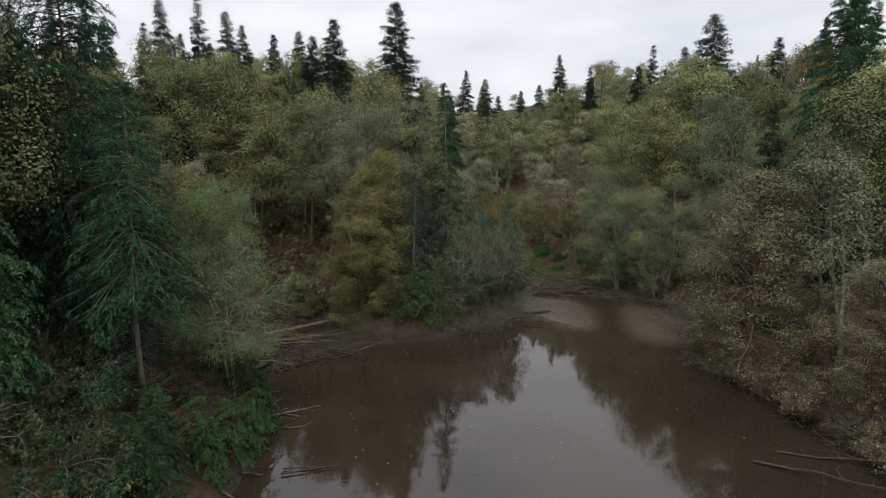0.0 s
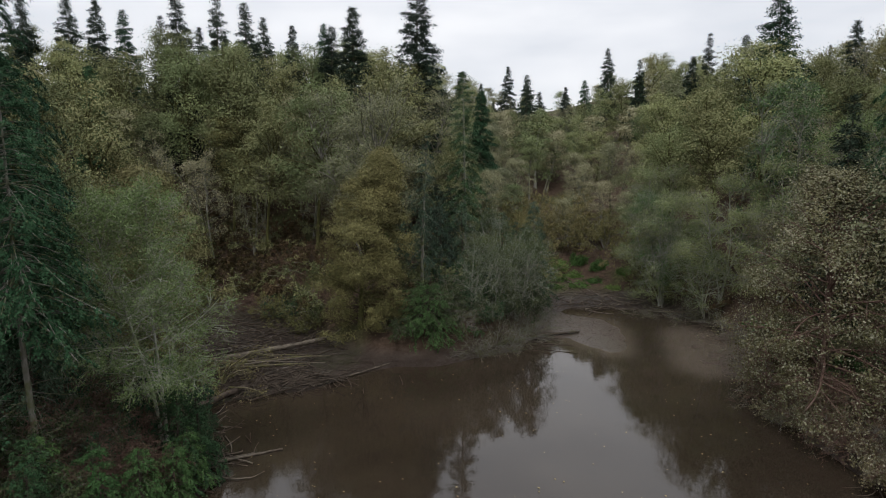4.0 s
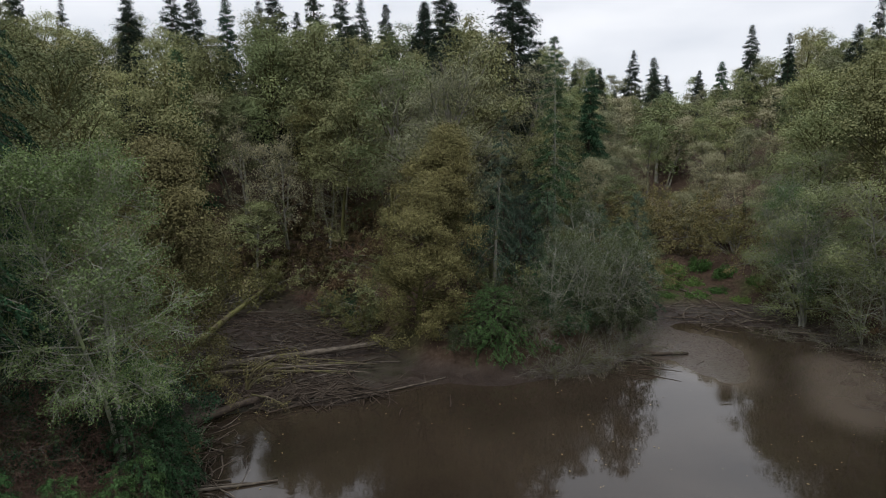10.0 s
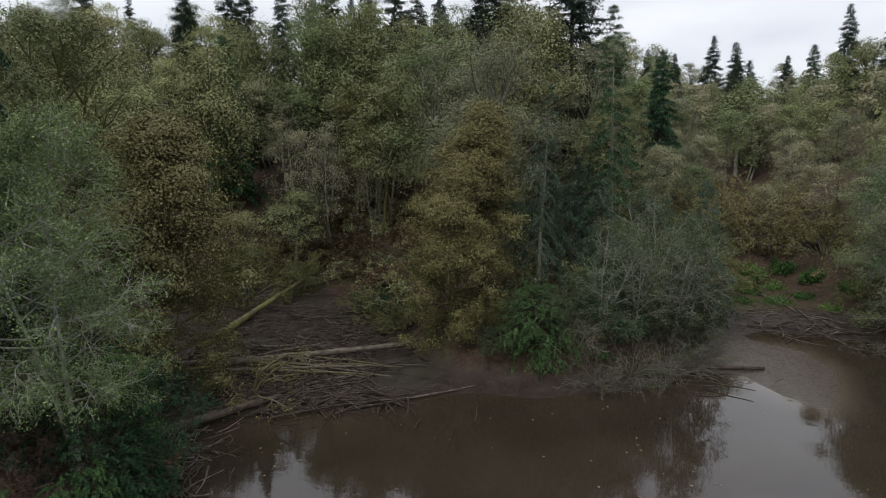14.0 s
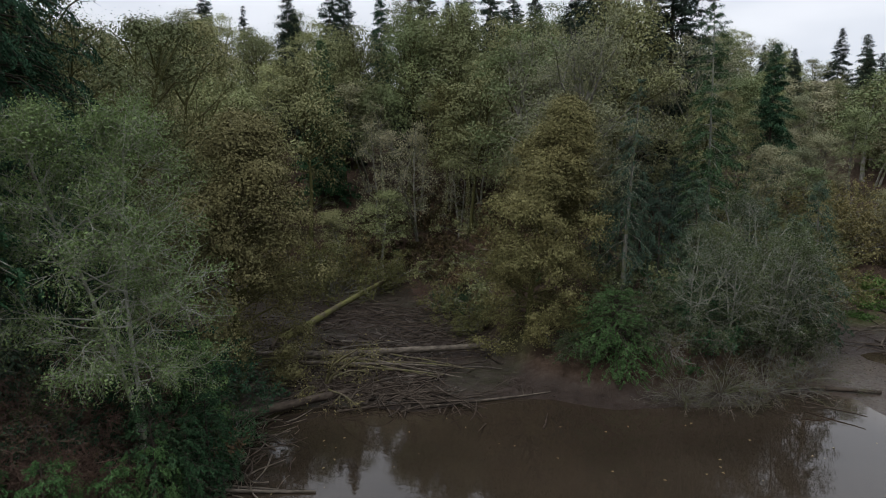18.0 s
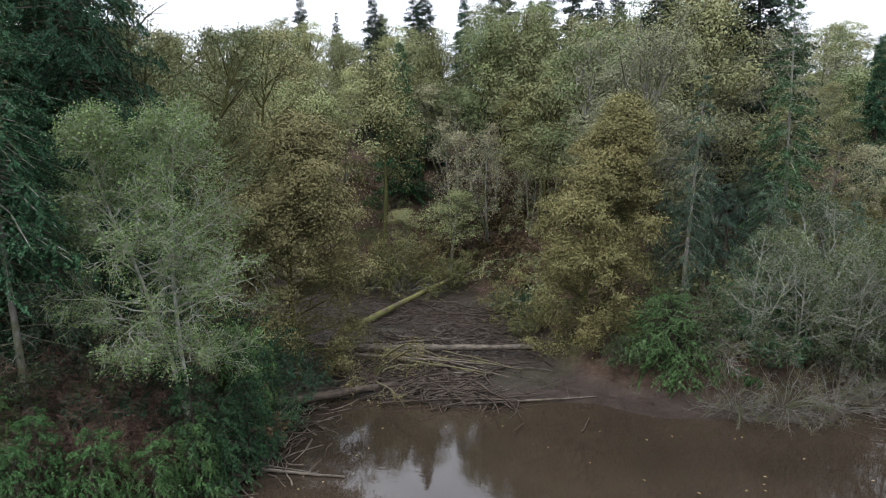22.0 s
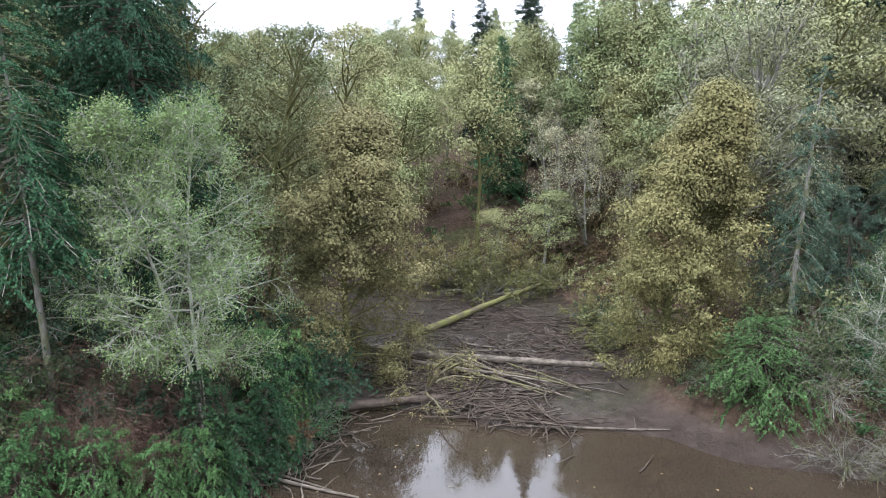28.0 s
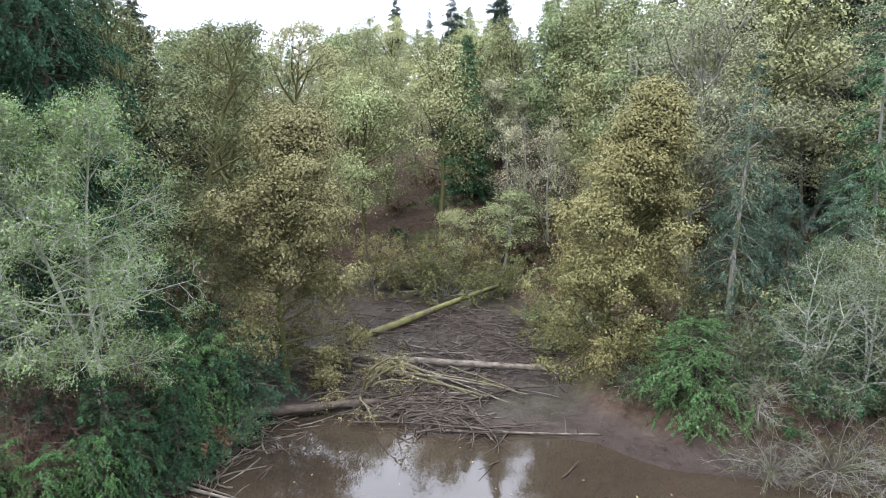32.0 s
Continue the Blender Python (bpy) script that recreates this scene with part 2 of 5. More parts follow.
def ground_material():
    """Leaf litter and soil on the slopes, wet brown mud near the water line."""
    m, nt, b = material("forest_floor", 0.9, 0.2)
    big = noise_node(nt, 0.16, 5.0)
    fine = noise_node(nt, 3.2, 8.0, rough=0.7)
    litter = ramp_node(nt, fine, [(0.30, (0.022, 0.014, 0.009)), (0.52, (0.058, 0.038, 0.025)), (0.75, (0.112, 0.076, 0.050))])
    green = ramp_node(nt, fine, [(0.3, (0.022, 0.032, 0.010)), (0.7, (0.090, 0.105, 0.034))])
    litter = mix_node(nt, ramp_node(nt, big, [(0.50, (0, 0, 0)), (0.66, (0.75, 0.75, 0.75))]), litter, green)
    mud_tex = noise_node(nt, 1.3, 7.0, rough=0.6)
    mud = ramp_node(nt, mud_tex, [(0.30, (0.016, 0.012, 0.010)), (0.55, (0.032, 0.024, 0.020)), (0.8, (0.064, 0.050, 0.042))])
    silt = nt.nodes.new("ShaderNodeAttribute")
    silt.attribute_name = "sand"
    sand = ramp_node(nt, mud_tex, [(0.3, (0.056, 0.044, 0.034)), (0.7, (0.092, 0.073, 0.057))])
    mud = mix_node(nt, ramp_node(nt, silt.outputs["Fac"], [(0.10, (0, 0, 0)), (0.75, (1, 1, 1))]), mud, sand)
    at = nt.nodes.new("ShaderNodeAttribute")
    at.attribute_name = "mud"
    wob = nt.nodes.new("ShaderNodeMath")
    wob.operation = "MULTIPLY_ADD"
    nt.links.new(fine, wob.inputs[0])
    wob.inputs[1].default_value = 0.5
    nt.links.new(at.outputs["Fac"], wob.inputs[2])
    edge = ramp_node(nt, wob.outputs[0], [(0.62, (0, 0, 0)), (0.85, (1, 1, 1))])
    nt.links.new(mix_node(nt, edge, litter, mud), b.inputs["Base Color"])
    rr = ramp_node(nt, mud_tex, [(0.35, (0.20, 0.20, 0.20)), (0.6, (0.46, 0.46, 0.46))])
    bare = ramp_node(nt, silt.outputs["Fac"], [(0.08, (0, 0, 0)), (0.4, (1, 1, 1))])
    rr = mix_node(nt, bare, rr, (0.24, 0.24, 0.24))
    nt.links.new(mix_node(nt, edge, (0.95, 0.95, 0.95), rr), b.inputs["Roughness"])
    bump_node(nt, b, mix_node(nt, bare, fine, mix_node(nt, 0.04, (0.5, 0.5, 0.5), fine)), 0.7, 0.12)
    return m


def water_material():
    """Shallow silty pond water: brown body, mirror-like top, faint ripples."""
    m, nt, b = material("silty_water", 0.02, 0.5)
    b.inputs["IOR"].default_value = 1.46
    big = noise_node(nt, 0.11, 4.0)
    col = ramp_node(nt, big, [(0.35, (0.022, 0.016, 0.011)), (0.65, (0.038, 0.028, 0.019))])
    shoal = nt.nodes.new("ShaderNodeAttribute")
    shoal.attribute_name = "shoal"
    col = mix_node(nt, ramp_node(nt, shoal.outputs["Fac"], [(0.05, (0, 0, 0)), (0.95, (0.9, 0.9, 0.9))]), col, (0.098, 0.078, 0.060))
    nt.links.new(col, b.inputs["Base Color"])
    rip = noise_node(nt, 0.9, 3.0, (1, 1.6, 1))
    bump_node(nt, b, mix_node(nt, 0.25, rip, noise_node(nt, 3.4, 2.0, (1, 1.5, 1))), 0.08, 0.05)
    return m


GROUND_MAT, WATER_MAT = ground_material(), water_material()


# ---- mesh helpers ----
def build_mesh(name, verts, quads=None, tris=None, mat=None, smooth=False):
    me = bpy.data.meshes.new(name)
    verts = np.asarray(verts, np.float32).reshape(-1, 3)
    nq = 0 if quads is None else len(quads)
    nt_ = 0 if tris is None else len(tris)
    loops = np.concatenate([np.asarray(a, np.int32).ravel() for a in (quads, tris) if a is not None and len(a)])
    starts = np.concatenate([np.arange(nq) * 4, nq * 4 + np.arange(nt_) * 3]).astype(np.int32)
    me.vertices.add(len(verts))
    me.vertices.foreach_set("co", verts.ravel())
    me.loops.add(len(loops))
    me.loops.foreach_set("vertex_index", loops)
    me.polygons.add(nq + nt_)
    me.polygons.foreach_set("loop_start", starts)
    if smooth:
        me.polygons.foreach_set("use_smooth", np.ones(nq + nt_, bool))
    me.update(calc_edges=True)
    if mat:
        me.materials.append(mat)
    return me


def part(name, me, parent, label=""):
    ob = new(name, me)
    ob.parent = parent
    if label:
        tagged(ob, label)
    return ob


def tubes(lines, radii, sides):
    """Round limbs from (m, n, 3) lines and (m, n) radii: vertices and quads."""
    m, n, _ = lines.shape
    tan = np.gradient(lines, axis=1)
    tan /= np.linalg.norm(tan, axis=2, keepdims=True) + 1e-9
    ref = np.where(np.abs(tan[..., 2:3]) > 0.9, np.array([1.0, 0, 0]), np.array([0, 0, 1.0]))
    a = np.cross(tan, ref)
    a /= np.linalg.norm(a, axis=2, keepdims=True) + 1e-9
    b = np.cross(tan, a)
    ang = np.arange(sides) * 2 * np.pi / sides
    ring = a[:, :, None] * np.cos(ang)[:, None] + b[:, :, None] * np.sin(ang)[:, None]
    v = lines[:, :, None] + ring * radii[:, :, None, None]
    idx = np.arange(m * n * sides).reshape(m, n, sides)
    nxt = np.roll(idx, -1, axis=2)
    q = np.stack([idx[:, :-1], nxt[:, :-1], nxt[:, 1:], idx[:, 1:]], -1)
    return v.reshape(-1, 3), q.reshape(-1, 4)


def joined(*pieces):
    vs, qs, at = [], [], 0
    for v, q in pieces:
        vs.append(v)
        qs.append(q + at)
        at += len(v)
    return np.concatenate(vs), np.concatenate(qs)


def unit(a):
    return a / (np.linalg.norm(a, axis=-1, keepdims=True) + 1e-9)


def grown(rng, start, way, length, steps, wander, up):
    """Lines that grow from start along way, wandering, pulled up (or down)."""
    m = len(start)
    out = np.zeros((m, steps + 1, 3))
    out[:, 0] = start
    d = unit(way)
    for i in range(steps):
        d = unit(d + rng.normal(0, wander, (m, 3)) + np.array([0, 0, up]))
        out[:, i + 1] = out[:, i] + d * (length / steps)[:, None]
    return out


def side_shoots(rng, lines, per, lo, hi, spread):
    """Starts and directions of shoots along lines."""
    m, n, _ = lines.shape
    who = np.repeat(np.arange(m), per)
    u = rng.uniform(lo, hi, m * per) * (n - 1)
    i = np.minimum(u.astype(int), n - 2)
    f = (u - i)[:, None]
    p = lines[who, i] * (1 - f) + lines[who, i + 1] * f
    d = unit(lines[who, i + 1] - lines[who, i])
    r = rng.normal(0, 1, (m * per, 3))
    r = unit(r - (r * d).sum(1, keepdims=True) * d)
    return who, u / (n - 1), p, unit(d * (1 - spread) + r * spread)


def blades(rng, centre, along, length, width, lift, facing=None):
    """Leaves: one folded four-cornered blade each, turned to the light or the way given."""
    n = len(centre)
    if facing is None:
        nor = rng.normal(0, 1, (n, 3)) + np.array([0, 0, lift])
    else:
        nor = unit(facing + rng.normal(0, 0.38, (n, 3)))
        along = along - (along * nor).sum(1, keepdims=True) * nor
    along = unit(along)
    side = unit(np.cross(along, nor))
    nor = np.cross(side, along)
    l, w = length[:, None], width[:, None]
    v = np.stack([centre - along * l * 0.5, centre + side * w * 0.5 + nor * w * 0.18,
                  centre + along * l * 0.5, centre - side * w * 0.5 + nor * w * 0.18], 1)
    return v.reshape(-1, 3), np.arange(n * 4).reshape(n, 4)


def taper(r0, r1, n):
    """(m,) start and end radii to (m, n)."""
    return r0[:, None] + (r1 - r0)[:, None] * np.linspace(0, 1, n)[None]


# ---- plants ----
GROUPS = {"maple_tree": "maples of the wood", "alder_tree": "alders of the wood", "fir_tree": "firs of the wood", "hemlock_tree": "hemlocks by the pond",
          "willow_tree": "willows on the bank", "cedar_sapling": "young cedars on the bank", "alder_sapling": "young alders on the bank", "holly_bush": "evergreen bushes on the bank",
          "brushwood": "bare thickets along the water", "undergrowth_bush": "undergrowth of the slopes", "hazel_bush": "bushes at the foot of the slope",
          "fern_patch": "ferns of the valley floor", "dead_thicket": "dead thickets under the trees"}


def broadleaf(name, seed, high, wide, base, limbs, subs, twigs, leaves, leaf, bark, leaf_mat, label,
              lean=(0, 0), droop=0.0, stems=1, crown_from=0.0, tuft=0.25, hang=0.2, thick=1.0, category="tree", fine=True, clumps=0, clump=0.6, splay=0.2, split=False, dome=False):
    """A leafy tree: trunk, limbs with side branches and twigs, and a crown of single leaves."""
    rng = np.random.default_rng(seed)
    thing = tagged(new(name), label, category, GROUPS.get(name, ""))
    st = np.zeros((stems, 3))
    st[:, :2] = rng.normal(0, 0.15 * (stems > 1), (stems, 2))
    wy = np.tile(np.array([lean[0], lean[1], 1.0]), (stems, 1))
    wy[:, :2] += rng.normal(0, splay * (stems > 1), (stems, 2))
    tall = 0.80 if dome else 0.93
    trunk = grown(rng, st, wy, np.full(stems, high * tall), 9, 0.05, 0.02)
    r0 = high * 0.0135 * thick / math.sqrt(stems) + 0.02
    tr = taper(np.full(stems, r0), np.full(stems, 0.03), 10)
    tr[:, 0] *= 1.35
    v, q = tubes(trunk, tr, 8)
    bole = part("trunk", build_mesh("trunk", v, q, mat=bark, smooth=True), thing)
    m = limbs
    who = rng.integers(0, stems, m)
    f = (np.arange(m) + rng.uniform(0.1, 0.9, m)) / m
    h = base / high + (0.97 - base / high) * f ** 0.92
    u = np.clip(h / 0.93, 0, 0.995) * 9
    i = u.astype(int)
    p = trunk[who, i] * (1 - (u - i))[:, None] + trunk[who, i + 1] * (u - i)[:, None]
    az = np.arange(m) * 2.39996 + rng.normal(0, 0.4, m)
    el = np.radians(8 + (66 if dome else 52) * f + rng.normal(0, 9, m))
    d = np.stack([np.cos(az) * np.cos(el), np.sin(az) * np.cos(el), np.sin(el)], 1)
    shape = 0.80 + 0.22 * np.sin(np.pi * f) if dome else (1 - f ** 2.6) * 0.80 + 0.20
    length = wide * 0.5 * shape * rng.uniform(0.72, 1.18, m) * (0.72 + 0.28 * np.minimum(1, f / 0.2))
    lim = grown(rng, p, d, length, 5, 0.13, 0.05 - droop * 0.10)
    lr = np.minimum(length * 0.016 + 0.012, r0 * 0.7) * thick
    lv = tubes(lim, taper(lr, lr * 0.3, 6), 5) if fine else tubes(lim[:, [0, 2, 5]], taper(lr, lr * 0.3, 3), 4)
    w1, u1, p1, d1 = side_shoots(rng, lim, subs, 0.22, 1.0, 0.55)
    l1 = length[w1] * (0.52 - 0.30 * u1) * rng.uniform(0.6, 1.3, len(w1)) + 0.25
    sub = grown(rng, p1, d1, l1, 3, 0.16, 0.03 - droop * 0.16)
    sr = (l1 * 0.011 + 0.006) * thick
    sv = tubes(sub, taper(sr, sr * 0.4, 4), 3) if fine else tubes(sub[:, [0, 1, 3]], taper(sr, sr * 0.4, 3), 3)
    w2, u2, p2, d2 = side_shoots(rng, sub, twigs, 0.25, 1.0, 0.55)
    l2 = l1[w2] * (0.55 - 0.25 * u2) * rng.uniform(0.6, 1.3, len(w2)) + 0.15
    twg = grown(rng, p2, d2, l2, 2, 0.2, -droop * 0.2)
    tv = tubes(twg[:, [0, 2]], taper(l2 * 0.006 + 0.005, l2 * 0 + 0.004, 2), 3)
    if split:
        for k in range(m):
            v, q = tubes(lim[k:k + 1], taper(lr[k:k + 1], lr[k:k + 1] * 0.3, 6), 6)
            part("limb", build_mesh("limb", v, q, mat=bark, smooth=True), bole)
        v, q = joined(sv, tv)
    else:
        v, q = joined(lv, sv, tv) if fine else joined(lv, sv)
    tagged(part("limb_work", build_mesh("limb_work", v, q, mat=bark), bole), kind="stuff")
    if leaves:
        k = rng.integers(0, len(twg), leaves)
        facing = None
        uu = rng.uniform(0.3, 1.0, leaves) * 2
        ii = np.minimum(uu.astype(int), 1)
        c = twg[k, ii] * (1 - (uu - ii))[:, None] + twg[k, ii + 1] * (uu - ii)[:, None]
        c = c + rng.normal(0, tuft, (leaves, 3)) * np.array([1, 1, 0.75])
        if clumps:
            tips = np.concatenate([sub[:, -1], sub[:, 2], lim[:, -1]])
            tips = tips[rng.permutation(len(tips))[:clumps]]
            size = clump * rng.uniform(0.6, 1.35, len(tips))
            g = rng.integers(0, len(tips), leaves)
            off = rng.normal(0, 1, (leaves, 3))
            off[:, 2] = off[:, 2] * 0.55 - 0.15 * (off[:, 0] ** 2 + off[:, 1] ** 2)
            c = tips[g] + off * size[g, None] * 0.62
            heart = np.array([trunk[0, 5, 0], trunk[0, 5, 1], high * 0.5])
            facing = unit(off * np.array([1, 1, 1.6])) + 0.5 * unit(c - heart) + np.array([0, 0, 0.75])
        n = len(c)
        al = rng.normal(0, 1, (n, 3)) + np.array([0, 0, -hang * 3])
        ln = leaf * rng.uniform(0.55, 1.25, n)
        v, q = blades(rng, c, al, ln, ln * rng.uniform(0.6, 0.95, n), 1.5, facing)
        part("crown", build_mesh("crown", v, q, mat=leaf_mat), thing)
    return thing


def conifer(name, seed, high, wide, base, branches, sprays, spray, bark, needle, label,
            droop=0.25, power=0.8, gap=0.0, thick=1.0, flat=1.6, category="tree", lean=(0, 0), dead=0, plump=(0.28, 0.46), even=(0.84, 1.10), frond=9, loose=0.9):
    """A conifer: straight trunk, drooping boughs and flat sprays of needles; dead: bare stubs below the crown."""
    rng = np.random.default_rng(seed)
    thing = tagged(new(name), label, category, GROUPS.get(name, ""))
    trunk = grown(rng, np.zeros((1, 3)), np.array([[lean[0], lean[1], 1.0]]), np.array([high * 0.99]), 10, 0.012, 0.0)
    r0 = high * 0.0105 * thick + 0.02
    v, q = tubes(trunk, taper(np.array([r0]), np.array([0.015]), 11), 8)
    bole = part("trunk", build_mesh("trunk", v, q, mat=bark, smooth=True), thing)
    m = branches
    tiers = max(6, m // 4)
    tier = np.minimum((np.arange(m) / 4).astype(int), tiers - 1)
    f = np.clip((tier + 0.5 + rng.normal(0, loose, m)) / tiers, 0, 1) ** 0.92
    vigour = rng.uniform(*even, tiers)[tier]
    if gap:
        keep = rng.uniform(0, 1, m) > gap * (0.5 + 0.5 * np.sin(f * 41 + seed))
        f, vigour = f[keep], vigour[keep]
        m = len(f)
    h = base + (high - base) * f
    u = np.clip(h / (high * 0.99), 0, 0.999) * 10
    i = np.minimum(u.astype(int), 9)
    p = trunk[0, i] * (1 - (u - i))[:, None] + trunk[0, i + 1] * (u - i)[:, None]
    az = np.arange(m) * 2.39996 + rng.normal(0, 0.5, m)
    el = np.radians(-6 + 46 * f ** 2.6 + rng.normal(0, 7, m))
    d = np.stack([np.cos(az) * np.cos(el), np.sin(az) * np.cos(el), np.sin(el)], 1)
    length = wide * 0.5 * ((1 - f) ** power * 0.96 + 0.04) * vigour * rng.uniform(0.82, 1.12, m) * (0.7 + 0.3 * np.minimum(1, f / 0.12)) + 0.12
    br = grown(rng, p, d, length, 5, 0.05, -droop * 0.22)
    rr = length * 0.010 + 0.008
    lv = tubes(br[:, [0, 2, 5]], taper(rr, rr * 0.3, 3), 3)
    pieces = [lv]
    if dead:
        hh = rng.uniform(base * 0.35, base * 1.15, dead)
        az2 = rng.uniform(0, 6.28, dead)
        dd = np.stack([np.cos(az2), np.sin(az2), rng.uniform(-0.5, 0.1, dead)], 1)
        st = np.stack([trunk[0, 0, 0] + lean[0] * hh, trunk[0, 0, 1] + lean[1] * hh, hh], 1)
        ln = rng.uniform(0.5, 0.28 * wide + 0.5, dead)
        pieces.append(tubes(grown(rng, st, dd, ln, 4, 0.12, -0.08), taper(ln * 0.01 + 0.006, ln * 0 + 0.004, 5), 3))
    v, q = joined(*pieces)
    tagged(part("bough_work", build_mesh("bough_work", v, q, mat=bark), bole), kind="stuff")
    plumes = max(5, sprays // frond)
    per = max(3, sprays // plumes)
    who = np.repeat(np.arange(m), plumes)
    if frond < 6:
        who = who[rng.uniform(0, 1, len(who)) < np.clip(length[who] / (0.3 * length.max()), 0.4, 1)]
    u = rng.uniform(0.10, 1.0, len(who)) ** 0.8 * 5
    i = np.minimum(u.astype(int), 4)
    c = br[who, i] * (1 - (u - i))[:, None] + br[who, i + 1] * (u - i)[:, None]
    t = unit(br[who, i + 1] - br[who, i])
    side = unit(np.cross(t, np.array([0, 0, 1.0])) + 1e-6) * rng.choice([-1, 1], len(who))[:, None]
    reach = (length[who] * (0.36 - 0.24 * u / 5) * (1 + 0.02 * (frond - 9)) + 0.10) * rng.uniform(0.6, 1.2, len(who))
    d = unit(t * 0.75 + side * 0.65 + np.array([0, 0, -0.12 - droop * 0.45]) + rng.normal(0, 0.13, c.shape))
    c, d, reach, who = (np.repeat(a, per, axis=0) for a in (c, d, reach, who))
    along = rng.uniform(0.0, 1.0, len(who)) ** 0.85
    c = c + d * (reach * along)[:, None] - np.array([0, 0, 1.0]) * (droop * 0.4 * reach * along ** 2)[:, None]
    c = c + rng.normal(0, (0.07 if frond < 12 else 0.035) * spray / 0.2, c.shape) * np.array([1, 1, 0.8])
    cross = unit(np.cross(d, np.array([0, 0, 1.0])) + 1e-6) * rng.choice([-1, 1], len(who))[:, None]
    al = d * 0.75 + cross * 0.6 + np.array([0, 0, -0.15 - 0.3 * droop]) + rng.normal(0, 0.15, c.shape)
    ln = spray * rng.uniform(0.6, 1.25, len(c)) * (1.1 - 0.45 * along) * (1.05 - 0.6 * f[who])
    v, q = blades(rng, c, al, ln, ln * rng.uniform(*plump, len(c)), flat)
    part("crown", build_mesh("crown", v, q, mat=needle), thing)
    return thing


def brush(name, seed, high, wide, stems, subs, twigs, bark, label, leaves=0, leaf=0.1, leaf_mat=None, arch=0.1, thick=1.0, category="shrub"):
    """A thicket of arching stems from one root, bare or with some leaves."""
    rng = np.random.default_rng(seed)
    thing = tagged(new(name), label, category, GROUPS.get(name, ""))
    az = rng.uniform(0, 6.28, stems)
    out = rng.uniform(0.05, 1.0, stems) ** 0.7
    d = np.stack([np.cos(az) * out * wide / high, np.sin(az) * out * wide / high, np.full(stems, 1.0)], 1)
    p = np.stack([np.cos(az) * out, np.sin(az) * out, np.zeros(stems)], 1) * wide * 0.13
    ln = high * rng.uniform(0.6, 1.15, stems)
    st = grown(rng, p, d, ln, 5, 0.10, -arch)
    r = (ln * 0.009 + 0.008) * thick
    sv = tubes(st, taper(r, r * 0.3, 6), 4)
    w1, u1, p1, d1 = side_shoots(rng, st, subs, 0.25, 1.0, 0.5)
    l1 = ln[w1] * (0.42 - 0.25 * u1) * rng.uniform(0.5, 1.3, len(w1)) + 0.1
    sub = grown(rng, p1, d1, l1, 3, 0.18, -arch * 0.4)
    bv = tubes(sub, taper((l1 * 0.009 + 0.004) * thick, l1 * 0 + 0.004, 4), 3)
    w2, u2, p2, d2 = side_shoots(rng, sub, twigs, 0.2, 1.0, 0.5)
    l2 = l1[w2] * 0.5 * rng.uniform(0.5, 1.3, len(w2)) + 0.08
    tw = grown(rng, p2, d2, l2, 2, 0.2, -arch * 0.4)
    tv = tubes(tw[:, [0, 2]], taper(l2 * 0.006 + 0.004, l2 * 0 + 0.003, 2), 3)
    tagged(part("woody_frame", build_mesh("woody_frame", *joined(sv, bv, tv), mat=bark), thing), kind="stuff")
    if leaves:
        k = rng.integers(0, len(tw), leaves)
        c = tw[k, rng.integers(0, 3, leaves)] + rng.normal(0, 0.09, (leaves, 3))
        ll = leaf * rng.uniform(0.6, 1.3, leaves)
        v, q = blades(rng, c, rng.normal(0, 1, c.shape), ll, ll * 0.65, 0.8)
        part("foliage", build_mesh("foliage", v, q, mat=leaf_mat), thing)
    return thing


# ---- the lie of the land ----
POND = [(-6, -25), (-6, 10), (-5, 22), (-3.2, 29), (-2.4, 33), (-3.6, 37), (-6.2, 40), (-4.5, 42), (-1.5, 43.2), (1.5, 43.8),
        (4, 46.3), (6.5, 47), (9.5, 46.8), (12, 48.2), (15, 49.2), (17, 51.8), (18.6, 54.5), (20, 58.5), (23, 61.5), (27, 61.5),
        (31, 58), (34.4, 52.8), (33, 47), (29.4, 41.8), (27.2, 36), (26.4, 32), (26.4, 26), (26, 18), (27, 5), (29, -25)]
FLAT = [(-6, -25), (-6, 10), (-5, 22), (-3.6, 29), (-2.8, 33), (-4.2, 37), (-7.2, 39.5), (-11, 42), (-15, 46), (-21, 53),
        (-27, 62), (-17, 67.5), (-8.5, 68.2), (-4, 62), (0.5, 55), (2.8, 51), (5.5, 48.6), (9.5, 48.2), (12, 49.4), (15, 50.6),
        (17, 53.5), (19.5, 57), (21.5, 64), (24, 71), (28, 72), (31, 65),
        (33.5, 56), (34, 49), (29.9, 42), (27.6, 36), (26.8, 32), (26.8, 26), (26.4, 18), (27.5, 5), (29.5, -25)]


def from_outline(x, y, outline):
    """Distance to an outline: below nought inside."""
    a = np.array(outline, float)
    b = np.roll(a, -1, axis=0)
    best = np.full(x.shape, 1e9)
    inside = np.zeros(x.shape, bool)
    for (ax, ay), (bx, by) in zip(a, b):
        ex, ey = bx - ax, by - ay
        k = np.clip(((x - ax) * ex + (y - ay) * ey) / (ex * ex + ey * ey), 0, 1)
        best = np.minimum(best, np.hypot(x - ax - k * ex, y - ay - k * ey))
        cross = (ay > y) != (by > y)
        with np.errstate(divide="ignore", invalid="ignore"):
            inside ^= cross & (x < (bx - ax) * (y - ay) / (by - ay if by != ay else 1e-9) + ax)
    return np.where(inside, -best, best)


def bumps(x, y, s):
    return (np.sin(x * s + 1.3 * np.sin(y * s * 0.7)) * np.cos(y * s * 1.1 + 0.8 * np.sin(x * s * 0.9 + 2.0)))


